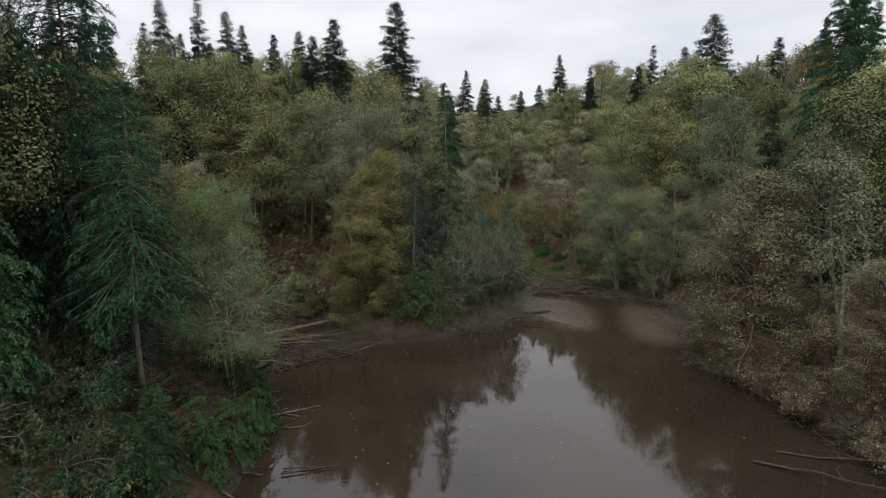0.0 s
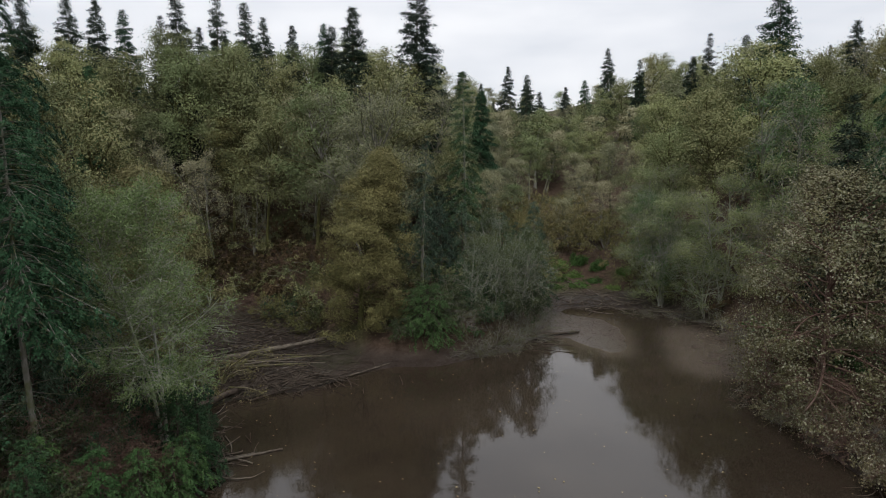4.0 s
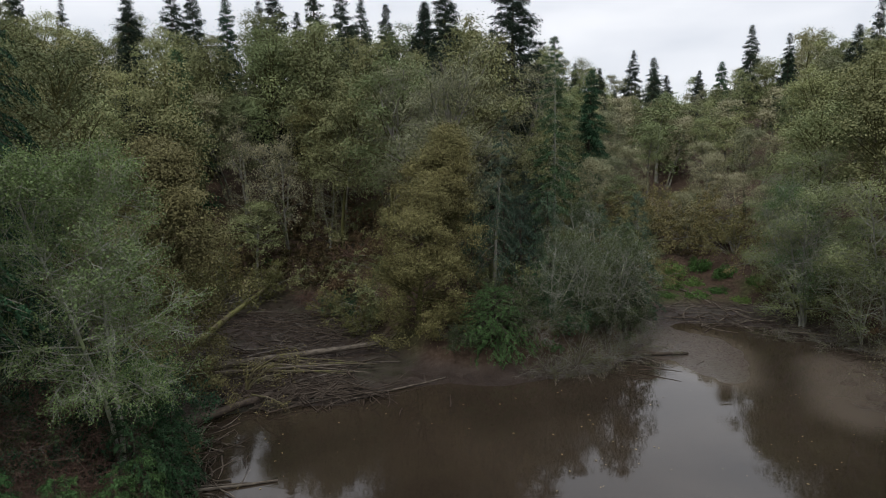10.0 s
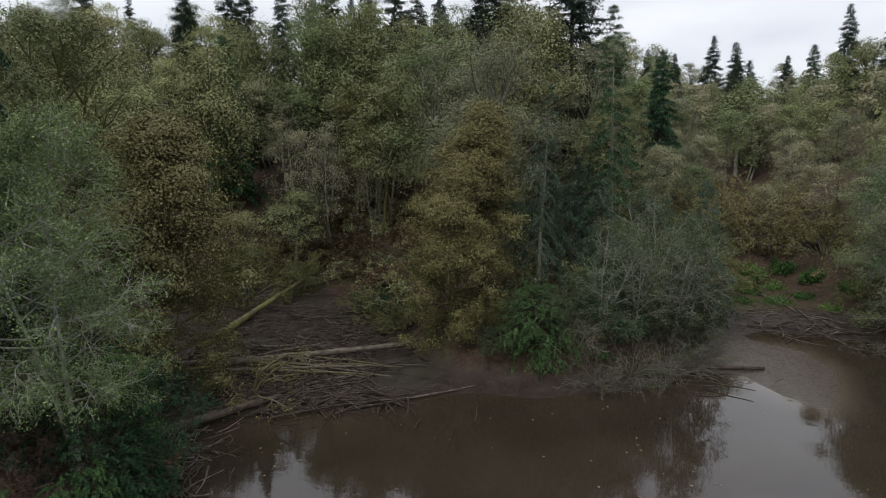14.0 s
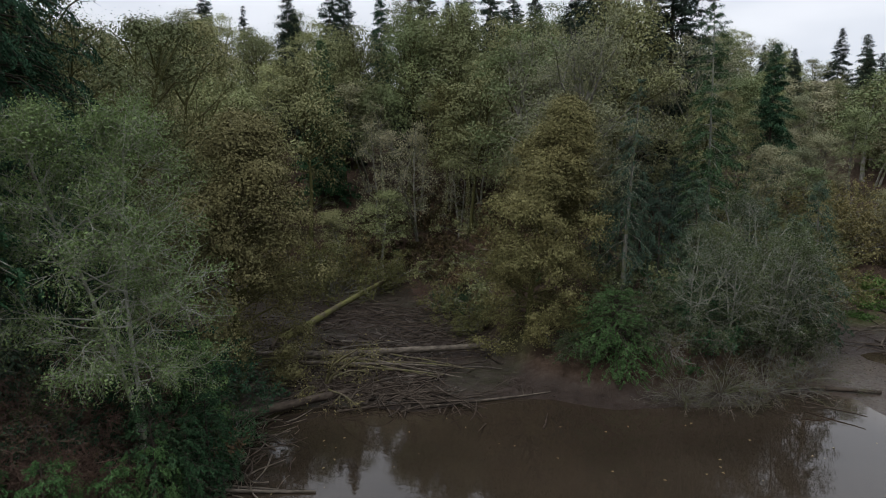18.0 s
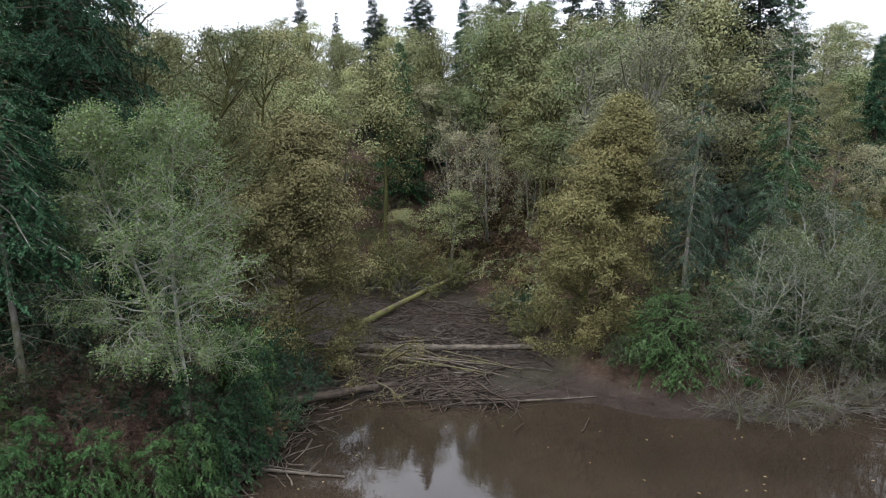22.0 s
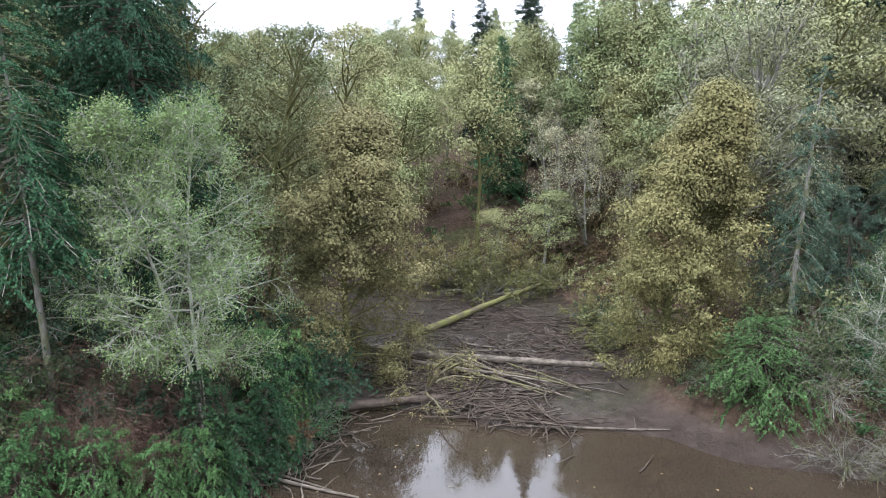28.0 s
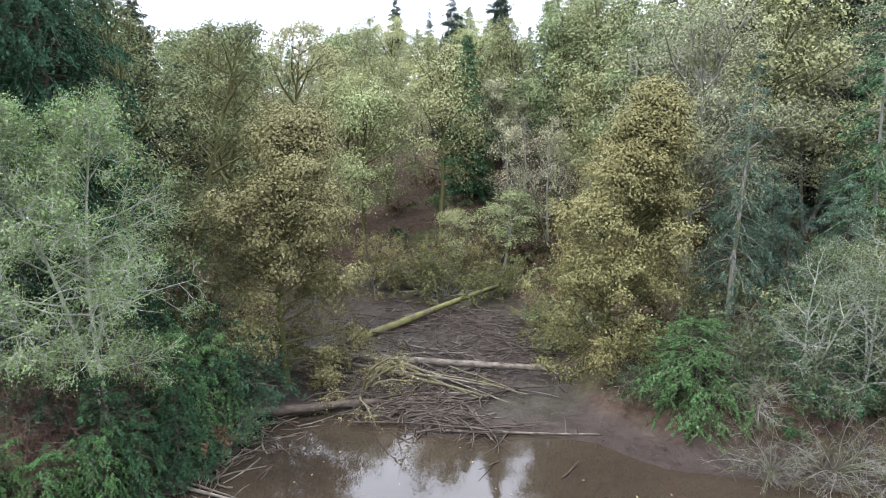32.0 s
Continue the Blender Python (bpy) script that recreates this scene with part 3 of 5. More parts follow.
def bar_outlines(x, y):
    """Distances to the outlines of the two sandbars at the inlet."""
    one = from_outline(x, y, [(19.4, 57.0), (21.4, 58.6), (23.8, 59.0), (25.5, 57.4), (26.0, 54.6), (25.4, 51.0), (24.2, 48.2), (22.6, 46.8), (21.0, 47.6), (19.8, 50.2), (18.6, 53.0)])
    two = from_outline(x, y, [(28.0, 53.6), (30.5, 54.4), (33.2, 51.4), (32.4, 46.4), (30.0, 43.0), (27.8, 41.8), (26.0, 42.0), (24.8, 43.8), (25.2, 46.6), (26.2, 49.4), (27.2, 51.8)])
    return one, two


def shoals(x, y):
    """How near the sand lies under the water."""
    return 1 / (1 + np.exp((np.minimum(*bar_outlines(x, y)) + 0.35 + 0.15 * bumps(x, y, 0.5)) / 0.4))


def sandbars(x, y):
    """How far the two sandbars at the inlet and a gravel spit stand out of the water."""
    one, two = bar_outlines(x, y)
    ragged = 0.16 * bumps(x, y, 0.6) + 0.07 * bumps(x, y, 1.9)
    bars = np.maximum(1 / (1 + np.exp((one + ragged) / 0.62)), 0.80 / (1 + np.exp((two + ragged) / 0.62)))
    spit = 0.62 * np.exp(-(((x - 22.6) / 2.2) ** 2) - ((y - 42.0) / 1.1) ** 2) * (0.9 + 0.25 * bumps(x, y, 4.0))
    return np.maximum(bars, spit)


def land(x, y):
    """Height of the ground, the water standing at nought."""
    x, y = np.asarray(x, float), np.asarray(y, float)
    wet = from_outline(x, y, POND)
    dry = np.maximum(from_outline(x, y, FLAT), 0)
    low = np.where(wet < 0, -0.30 * np.minimum(1, -wet / 2.5), 0.04 + 0.028 * np.minimum(wet, 14) + 0.03 * bumps(x, y, 1.7))
    low = low + 0.045 * np.clip(y - 60, 0, 140)
    bar = sandbars(x, y) * (0.37 + 0.02 * bumps(x, y, 1.4))
    low = np.where(wet < 0, low + bar, low)
    lip = 0.7 * (1 - np.exp(-dry / 1.2))
    steep = 23.0
    dale = np.exp(-(((x - 24 - 0.22 * (y - 60)) / 17) ** 2)) * np.clip((y - 62) / 10, 0, 1)
    hill = steep * (1 - np.exp(-(0.52 - 0.32 * dale) * dry / steep))
    rough = np.minimum(dry / 6, 1) * (0.35 * bumps(x, y, 0.55) + 0.8 * bumps(x, y, 0.13))
    return low + lip + hill + rough


def height(x, y):
    return float(land(np.array([x]), np.array([y]))[0])


def spaced(lo, hi, step, far):
    mid = np.arange(lo, hi + 0.01, step)
    grow = step * 1.22 ** np.arange(1, 60)
    out = np.cumsum(grow)
    out = out[out < far]
    return np.concatenate([lo - out[::-1], mid, hi + out])


gx, gy = spaced(-32, 48, 0.7, 2200), spaced(8, 90, 0.7, 2200)
GX, GY = np.meshgrid(gx, gy)
GZ = land(GX, GY)
gi = np.arange(GX.size).reshape(GX.shape)
gq = np.stack([gi[:-1, :-1], gi[:-1, 1:], gi[1:, 1:], gi[1:, :-1]], -1).reshape(-1, 4)
ground_mesh = build_mesh("ground", np.stack([GX, GY, GZ], -1), gq, mat=GROUND_MAT, smooth=True)
mud = np.clip(1.0 - np.maximum(from_outline(GX, GY, FLAT), 0) / 2.2, 0, 1) * np.clip(1 - (GY - 64) / 8, 0, 1)
attr = ground_mesh.attributes.new("mud", "FLOAT", "POINT")
attr.data.foreach_set("value", (mud * 0.55).astype(np.float32).ravel())
attr = ground_mesh.attributes.new("sand", "FLOAT", "POINT")
attr.data.foreach_set("value", sandbars(GX, GY).astype(np.float32).ravel())
ground = tagged(new("ground", ground_mesh), "brown leaf-littered forest slopes and wet mud banks", "ground", kind="structure")
WX, WY = np.meshgrid(np.linspace(-34, 44, 110), np.linspace(-34, 62, 140))
wi = np.arange(WX.size).reshape(WX.shape)
wq = np.stack([wi[:-1, :-1], wi[:-1, 1:], wi[1:, 1:], wi[1:, :-1]], -1).reshape(-1, 4)
water_mesh = build_mesh("water", np.stack([WX, WY, WX * 0], -1), wq, mat=WATER_MAT)
attr = water_mesh.attributes.new("shoal", "FLOAT", "POINT")
attr.data.foreach_set("value", shoals(WX, WY).astype(np.float32).ravel())
water = tagged(new("water", water_mesh), "shallow brown silty pond water, still and reflecting", "water", kind="structure")


# ---- setting plants out ----
stood = []


def stand(thing, x, y, size=1.0, turn=0.0, sink=0.1, first=False, wide=1.0, keep=True):
    m = Matrix.Translation((x, y, height(x, y) - sink)) @ Matrix.Rotation(radians(turn), 4, "Z") @ Matrix.Diagonal((size * wide, size * wide, size, 1))
    if keep:
        stood.append((x, y))
    if first:
        thing.matrix_basis = m
        return thing
    s = thing.scale
    return copy_thing(thing, m @ Matrix.Diagonal((1 / s[0], 1 / s[1], 1 / s[2], 1)))


# ---- the trees that stand out ----
silver_alder = broadleaf("alder_tree", 11, 12.0, 6.0, 3.2, 60, 9, 7, 56000, 0.068, BARK_LICHEN, LEAF_SILVER,
                         "silvery green alder with pale lichened branches leaning over the pond", lean=(-0.05, 0.0), stems=2, tuft=0.14, thick=0.6, droop=0.5, splay=0.10, split=True)
stand(silver_alder, -4.2, 33.0, first=True)
rust_maple = broadleaf("maple_tree", 21, 13.4, 7.4, 1.4, 60, 8, 4, 88000, 0.108, BARK_MOSSY, LEAF_RUST,
                       "yellow-brown maple in thin autumn leaf at the edge of the mud", droop=0.5, hang=0.5, clumps=330, clump=0.66, split=True)
stand(rust_maple, -7.8, 42.7, first=True)
big_maple = broadleaf("maple_tree", 31, 13.2, 6.8, 0.3, 76, 9, 4, 115000, 0.102, BARK_MOSSY, LEAF_YELLOW,
                      "big yellow-leaved maple with mossy limbs standing at the pond edge", droop=0.4, hang=0.4, clumps=620, clump=0.58, split=True)
stand(big_maple, 4.2, 51.8, first=True)
dome_maple = broadleaf("maple_tree", 41, 15.0, 13.0, 4.0, 48, 8, 4, 40000, 0.13, BARK_GREY, LEAF_DOME,
                       "tall pale olive maple with a rounded twiggy crown", stems=2, clumps=260, clump=1.0, dome=True)
stand(dome_maple, 4.8, 60.8, (18.4 - height(4.8, 60.8)) / 16.0, first=True)
stand(dome_maple, 8.6, 70.5, 0.8, 200)
left_maple = broadleaf("maple_tree", 51, 17.0, 9.0, 4.0, 36, 7, 5, 24000, 0.125, BARK_MOSSY, LEAF_OLIVE,
                       "sparse mossy-limbed maple with thin olive leaves", stems=2, thick=1.2, clumps=120, clump=0.9)
stand(left_maple, -16.2, 43.5, first=True)
stand(left_maple, -22.0, 51.5, 1.08, 120)
stand(left_maple, -29.0, 57.5, 1.0, 40)

shore_fir = conifer("fir_tree", 61, 15.0, 6.8, 5.6, 220, 250, 0.17, BARK_GREY, NEEDLE_FIR,
                    "dark green fir with a bare pale lower trunk on the bank", dead=26, droop=0.5, plump=(0.3, 0.46), thick=0.75, frond=22)
stand(shore_fir, -7.5, 29.6, first=True)
bank_fir = conifer("fir_tree", 62, 20.0, 9.6, 1.2, 420, 320, 0.23, BARK_DARK, NEEDLE_FIR, "tall dense dark green fir on the bank", droop=0.55, power=0.6, plump=(0.28, 0.44), frond=25)
stand(bank_fir, -10.8, 34.9, (25.6 - height(-10.8, 34.9)) / 20.0, 0, first=True, wide=0.84)
stand(left_maple, -13.4, 39.8, 0.98, 200)
stand(bank_fir, -15.5, 34.6, 0.95, 130)
stand(bank_fir, -19.5, 38.0, 1.08, 60)
stand(bank_fir, -13.0, 25.0, 0.80, 220)
thin_hemlock = conifer("hemlock_tree", 63, 16.0, 5.8, 2.5, 130, 130, 0.19, BARK_GREY, NEEDLE_GREY,
                       "thin grey-green hemlock with drooping see-through boughs", droop=0.7, frond=20)
stand(thin_hemlock, 9.0, 54.2, (15.6 - height(9.0, 54.2)) / 16.0, first=True)
snag_hemlock = conifer("hemlock_tree", 64, 20.6, 6.4, 5.0, 190, 150, 0.24, BARK_PALE, NEEDLE_CEDAR,
                       "tall sparse hemlock with a pale bare trunk and spiky top", droop=0.45, gap=0.2, power=0.8, dead=30, thick=0.62, even=(0.6, 1.2), loose=0.4)
stand(snag_hemlock, 13.4, 60.4, (21.0 - height(13.4, 60.4)) / 20.6, first=True)
weeping = conifer("cedar_tree", 65, 9.4, 5.4, 1.5, 100, 80, 0.24, BARK_GREY, NEEDLE_GREY,
                  "pale weeping cedar with long hanging boughs", droop=1.0)
stand(weeping, 19.3, 58.6, first=True)

big_fir = conifer("fir_tree", 71, 23.0, 8.8, 2.0, 320, 170, 0.36, BARK_DARK, NEEDLE_DARK, "tall dark narrow fir above the canopy", droop=0.4, power=0.80, plump=(0.36, 0.56), even=(0.6, 1.2), frond=5, loose=0.45)
ridge_fir = conifer("fir_tree", 72, 19.0, 8.4, 2.0, 230, 110, 0.42, BARK_DARK, NEEDLE_DARK, "dark pointed fir on the ridge", droop=0.4, power=0.92, plump=(0.36, 0.56), even=(0.55, 1.25), frond=5, loose=0.45)
ragged_fir = conifer("fir_tree", 73, 20.0, 7.2, 3.0, 210, 100, 0.42, BARK_DARK, NEEDLE_DARK, "ragged dark fir with gaps between its boughs", droop=0.35, gap=0.35, power=0.92, plump=(0.36, 0.56), even=(0.55, 1.25), frond=5, loose=0.45)
green_fir = conifer("fir_tree", 74, 18.0, 9.0, 1.5, 240, 120, 0.40, BARK_DARK, NEEDLE_FIR, "green fir among the maples", droop=0.4, power=0.92, plump=(0.36, 0.56), even=(0.55, 1.25), frond=5, loose=0.45)
LANDMARK_FIRS = [  # x, y, top above the water
    (10.6, 74.5, 31.0), (4.0, 80.5, 30.0), (1.0, 84.0, 28.5), (19.8, 88.0, 21.8), (41.0, 148.0, 29.0), (-41.0, 100.3, 32.0),
    (-60.5, 105.2, 37.5), (-64.0, 108.0, 38.0), (-56.0, 108.0, 35.0), (53.0, 129.4, 33.8), (48.8, 105.5, 28.4), (50.6, 93.0, 27.2),
    (35.2, 140.8, 31.5), (31.0, 134.0, 23.6), (26.4, 122.0, 26.0), (52.0, 75.5, 31.6), (40.5, 42.5, 27.0), (45.5, 45.0, 27.0)]
firs = [big_fir, ragged_fir, ridge_fir, green_fir, bank_fir]
FIR_HIGH = {id(bank_fir): 20.0, id(big_fir): 23.0, id(ragged_fir): 20.0, id(ridge_fir): 19.0, id(green_fir): 18.0}
used = {id(bank_fir)}


def plant(proto, x, y, size, turn, wide=1.0):
    first = id(proto) not in used
    used.add(id(proto))
    return stand(proto, x, y, size, turn, first=first, wide=wide)


for n, (x, y, top) in enumerate(LANDMARK_FIRS):
    proto = firs[(0, 0, 2, 3, 3, 2, 1, 1, 1, 2, 1, 2, 2, 2, 2, 3, 4, 4)[n]]
    plant(proto, x, y, (top - height(x, y)) / FIR_HIGH[id(proto)], n * 77, (1.2 if n < 2 else 1.3 if n == 15 else 1.0))

FAR_FIRS = [(-32.7, 86.0, 31.0), (-30.5, 92.1, 33.0), (-24.5, 84.5, 30.8), (-25.7, 96.7, 32.2), (-20.3, 92.8, 30.9), (-17.2, 90.4, 33.3), (-15.9, 95.7, 30.1), (-11.2, 87.3, 27.8), (-9.7, 99.5, 29.2), (-13.7, 94.0, 34.6), (-9.4, 91.5, 32.5), (-7.8, 96.7, 31.7), (-3.4, 87.9, 29.2), (-0.2, 100.0, 31.7)]
DALE_FIRS = [(22.4, 125.0, 25.6), (36.4, 128.0, 28.4), (35.8, 116.6, 24.2), (44.3, 129.0, 26.3), (45.8, 122.2, 26.9), (51.5, 90.3, 29.9), (58.3, 92.1, 30.2), (63.3, 77.4, 29.5), (75.2, 83.0, 33.6), (74.0, 77.3, 34.3), (73.8, 73.3, 34.2)]
for n, (x, y, top) in enumerate(FAR_FIRS + DALE_FIRS):
    proto = (ridge_fir, ridge_fir, big_fir, green_fir, ragged_fir)[n % 5]
    tall = max(10.0, top - height(x, y))
    plant(proto, x, y, tall / FIR_HIGH[id(proto)], n * 67, 0.9 if tall > 16 else 1.1)

# right bank
pale_tree = broadleaf("willow_tree", 81, 12.6, 8.8, 0.3, 70, 8, 4, 66000, 0.105, BARK_RED, LEAF_PALE,
                      "whitish-leaved willow with reddish twigs hanging to the water", droop=0.8, hang=0.4, clumps=330, clump=0.75)
plant(pale_tree, 28.4, 35.8, 1.0, 0, 1.08)
plant(pale_tree, 29.0, 25.4, 0.58, 100, 1.15)
green_alder = broadleaf("alder_tree", 82, 14.0, 8.4, 2.4, 40, 8, 6, 13000, 0.12, BARK_PALE, LEAF_SILVER,
                        "grey-green alder with pale bare limbs on the bank", stems=2, clumps=150, clump=0.8)
plant(green_alder, 40.0, 55.0, 1.1, 0)
plant(green_alder, 39.5, 50.5, 1.0, 140)
plant(green_alder, 31.5, 60.0, 0.75, 250)
bare_alder = broadleaf("alder_tree", 83, 9.5, 7.5, 1.0, 34, 8, 6, 10000, 0.11, BARK_LICHEN, LEAF_POINT,
                       "leaning bare alder with white lichened branches", lean=(-0.2, -0.1), stems=3, tuft=0.2, droop=0.55, thick=0.85)
for x, y, s, t in [(33.4, 55.6, 0.62, 0), (16.6, 54.5, 0.75, 90), (14.2, 52.6, 0.65, 200), (18.0, 55.8, 0.65, 20), (12.4, 52.2, 0.6, 140), (15.6, 57.0, 0.75, 260)]:
    plant(bare_alder, x, y, s, t)
bank_alder = broadleaf("alder_tree", 84, 11.0, 8.6, 1.0, 46, 8, 5, 21000, 0.105, BARK_PALE, LEAF_SPRING,
                       "spring-green alder with pale drooping limbs over the bank", lean=(-0.14, -0.06), stems=3, droop=0.75, clumps=210, clump=0.75, thick=0.7)
for x, y, s, t in [(32.2, 60.6, 0.92, 0), (35.2, 56.6, 0.95, 75), (37.0, 51.8, 1.0, 150), (34.4, 64.6, 0.9, 310)]:
    plant(bank_alder, x, y, s, t)

# hillside kinds
hill_maple = [broadleaf("maple_tree", 91 + k, 15.0, 8.4, 7.2, 28, 5, 3, 12500, 0.17, BARK_MOSSY, mat, lab, hang=0.3, fine=False, clumps=120, clump=1.0, dome=True)
              for k, (mat, lab) in enumerate([(LEAF_OLIVE, "olive-green maple on the wooded slope"), (LEAF_SPRING, "yellow-green maple on the wooded slope"),
                                              (LEAF_YELLOW, "yellowing maple on the wooded slope"), (LEAF_OLIVE, "round-headed olive maple on the slope")])]
hill_alder = [broadleaf("alder_tree", 101 + k, 14.0, 6.4, 5.8, 24, 5, 3, 7400, 0.17, BARK_GREY, mat, lab, stems=1 + k % 2, fine=False, clumps=75, clump=0.9)
              for k, (mat, lab) in enumerate([(LEAF_SPRING, "slim spring-green alder on the slope"), (LEAF_DOME, "pale olive alder on the slope"),
                                              (LEAF_OLIVE, "thin olive alder on the slope")])]
far_maple = [broadleaf("maple_tree", 141 + k, 15.0, 8.6, 2.8, 20, 5, 3, 5600, 0.26, BARK_MOSSY, mat, lab, hang=0.3, fine=False, clumps=80, clump=1.2, dome=True)
             for k, (mat, lab) in enumerate([(LEAF_OLIVE, "olive-green maple high on the far slope"), (LEAF_SPRING, "yellow-green maple high on the far slope")])]
far_alder = [broadleaf("alder_tree", 151 + k, 14.0, 6.6, 2.8, 18, 4, 3, 3200, 0.28, BARK_GREY, mat, lab, fine=False, clumps=52, clump=1.1)
             for k, (mat, lab) in enumerate([(LEAF_SPRING, "spring-green alder on the far slope"), (LEAF_DOME, "pale olive alder on the far slope")])]
grey_tree = broadleaf("alder_tree", 111, 13.0, 6.0, 2.5, 26, 7, 4, 3600, 0.15, BARK_GREY, LEAF_DOME, "almost bare grey alder on the slope", tuft=0.25, stems=2)
for x, y, top, k in [(-6.9, 75.5, 23.4, 0), (-23.4, 84.5, 22.4, 3), (-9.2, 79.5, 24.5, 1), (-14.5, 79.0, 24.2, 1), (-22.5, 80.0, 23.6, 0), (-28.0, 84.0, 25.4, 1), (-44.0, 88.0, 28.0, 1), (-52.0, 92.0, 30.0, 0), (-33.5, 90.0, 27.6, 3), (-40.0, 80.0, 25.0, 0), (-48.0, 82.0, 26.5, 3), (-1.0, 86.5, 25.8, 1), (5.0, 84.0, 24.4, 3), (-16.5, 87.0, 27.0, 0), (-19.5, 68.0, 19.5, 0), (-4.8, 70.0, 18.0, 3),
                     (-9.0, 75.0, 17.5, 2), (2.0, 70.0, 20.0, 3), (-24.5, 63.0, 17.0, 1), (-36.0, 84.0, 25.0, 3), (-4.0, 80.0, 23.0, 0), (-30.0, 72.0, 20.0, 0)]:
    plant(hill_maple[k], x, y, (top - height(x, y)) / 15.0, x * 31)
for x, y, top, k in [(-12.2, 67.5, 8.5, 0), (-16.0, 76.5, 18.5, 2), (-19.5, 80.0, 19.0, 1), (-14.0, 65.5, 7.0, 2), (45.6, 96.0, 21.0, 0), (37.0, 114.0, 19.0, 1), (48.0, 62.0, 20.0, 1), (12.2, 74.0, 15.5, 0), (10.6, 79.5, 18.0, 2), (14.2, 84.0, 17.0, 1), (12.4, 90.5, 19.0, 0), (16.6, 85.0, 15.5, 2), (18.2, 91.5, 17.5, 1), (15.4, 96.0, 19.0, 2), (20.2, 97.0, 18.5, 0), (17.4, 77.0, 12.5, 1)]:
    plant(hill_alder[k], x, y, (top - height(x, y)) / 14.0, x * 31, 1.5 if top < 9 else 1.0)

for x, y, s, k in [(38.0, 63.0, 0.95, 0), (44.0, 66.0, 1.1, 1), (40.5, 70.0, 1.0, 3), (36.0, 67.5, 0.8, 1), (46.0, 80.0, 0.9, 0), (41.0, 82.0, 0.9, 1), (54.0, 66.0, 0.75, 3), (52.0, 58.0, 0.75, 1), (58.0, 77.0, 0.8, 0)]:
    plant(hill_maple[k], x, y, s, x * 31, 1.1)
for x, y, k in [(34.5, 72.0, 0), (37.0, 77.0, 1), (31.0, 86.0, 1), (26.0, 88.0, 1), (21.5, 79.0, 0), (35.0, 90.0, 1), (28.5, 96.0, 0), (20.5, 90.0, 1), (36.5, 61.5, 0),
                (24.0, 84.5, 1), (18.5, 82.5, 1), (33.0, 80.0, 1), (41.0, 92.0, 1), (23.0, 97.0, 2), (32.0, 100.0, 1), (26.0, 102.0, 1), (20.0, 101.0, 1), (37.0, 99.0, 0)]:
    top = 0.33 * (y - 48)
    plant(hill_alder[k], x, y, max(4.5, top - height(x, y)) / 13.4, x * 31, 1.15 if y > 84 else 1.6)
for x, y, s in [(-6.0, 76.5, 0.9), (-2.0, 75.5, 0.85), (-10.5, 71.5, 0.85), (1.8, 76.0, 0.9), (-3.5, 82.5, 0.95), (-7.2, 84.0, 0.95), (-12.0, 76.5, 0.9), (5.0, 71.5, 0.85), (-0.4, 71.0, 0.7), (-6.4, 71.5, 0.65), (-14.5, 71.5, 0.85), (1.0, 80.0, 0.9)]:
    plant(grey_tree, x, y, s, x * 53)

# the rest of the wood
rng_wood = random.Random(5)
stood.extend([(13.0, 56.8), (11.0, 58.6), (8.0, 58.8), (7.5, 70.0), (10.0, 70.5), (4.0, 75.5), (-9.0, 66.0), (-5.0, 66.0), (-3.0, 70.0), (-9.5, 61.0)])
tries = 0
count = 0
while tries < 6000 and count < 260:
    tries += 1
    x, y = rng_wood.uniform(-110, 95), rng_wood.uniform(22, 138)
    dry = float(from_outline(np.array([x]), np.array([y]), FLAT)[0])
    away = math.hypot(x - 8, y - 12)
    if dry < 2.5 or (-1 < x < 24 and y < 59) or away > 128 or (x < -8 and y < 42 and x > -13):
        continue
    turn_off = math.degrees(math.atan2(-(x - 8), y - 12))
    if turn_off > 88 or turn_off < -62:
        continue
    space = 3.4 + 0.020 * away
    if any((x - a) ** 2 + (y - b) ** 2 < space * space for a, b in stood):
        continue
    count += 1
    z = height(x, y)
    spin = rng_wood.uniform(0, 360)
    big = rng_wood.uniform(0.82, 1.12)
    if 12 < x < 48 and y > 62:
        big *= 0.72
    elif away > 84:
        big *= 0.74
    if 13 < x < 36 and y > 60:
        big = min(big, max(0.25, (0.33 * (y - 48) - z) / 15))
    pick = rng_wood.random() * (0.8 if 13 < x < 46 and y > 60 else 1.0)
    if x > 22:
        kinds = (0.18, 0.62, 0.80)
    elif x < -10 and y < 62:
        kinds = (0.40, 0.60, 0.66)
    elif y > 92:
        kinds = (0.42, 0.82, 0.90)
    else:
        kinds = (0.50, 0.74, 0.90)
    if pick < kinds[0]:
        plant(rng_wood.choice(far_maple if away > 78 else hill_maple), x, y, big, spin)
    elif pick < kinds[1]:
        plant(rng_wood.choice(far_alder if away > 78 else hill_alder), x, y, big, spin)
    elif pick < kinds[2]:
        plant(grey_tree, x, y, big, spin)
    else:
        plant(rng_wood.choice([ridge_fir, green_fir, ragged_fir]), x, y, big * rng_wood.uniform(0.6, 0.85), spin)
# pale woods across the head of the valley
for k in range(14):
    x, y = 9.0 + 4.4 * k, 109.0 + 5.0 * math.sin(k * 2.3) - 0.12 * k * k
    plant((far_alder[1], far_alder[0], far_maple[1], far_alder[1])[k % 4], x, y, max(6.0, 20.4 + 0.9 * math.sin(k * 1.7) - height(x, y)) / 14.6, k * 61, 1.3)
# low woods over the head of the valley
for k in range(64):
    x, y = rng_wood.uniform(16, 92), rng_wood.uniform(96, 150)
    plant(rng_wood.choice(far_alder + far_maple), x, y, rng_wood.uniform(0.5, 0.7), k * 47, 1.25)
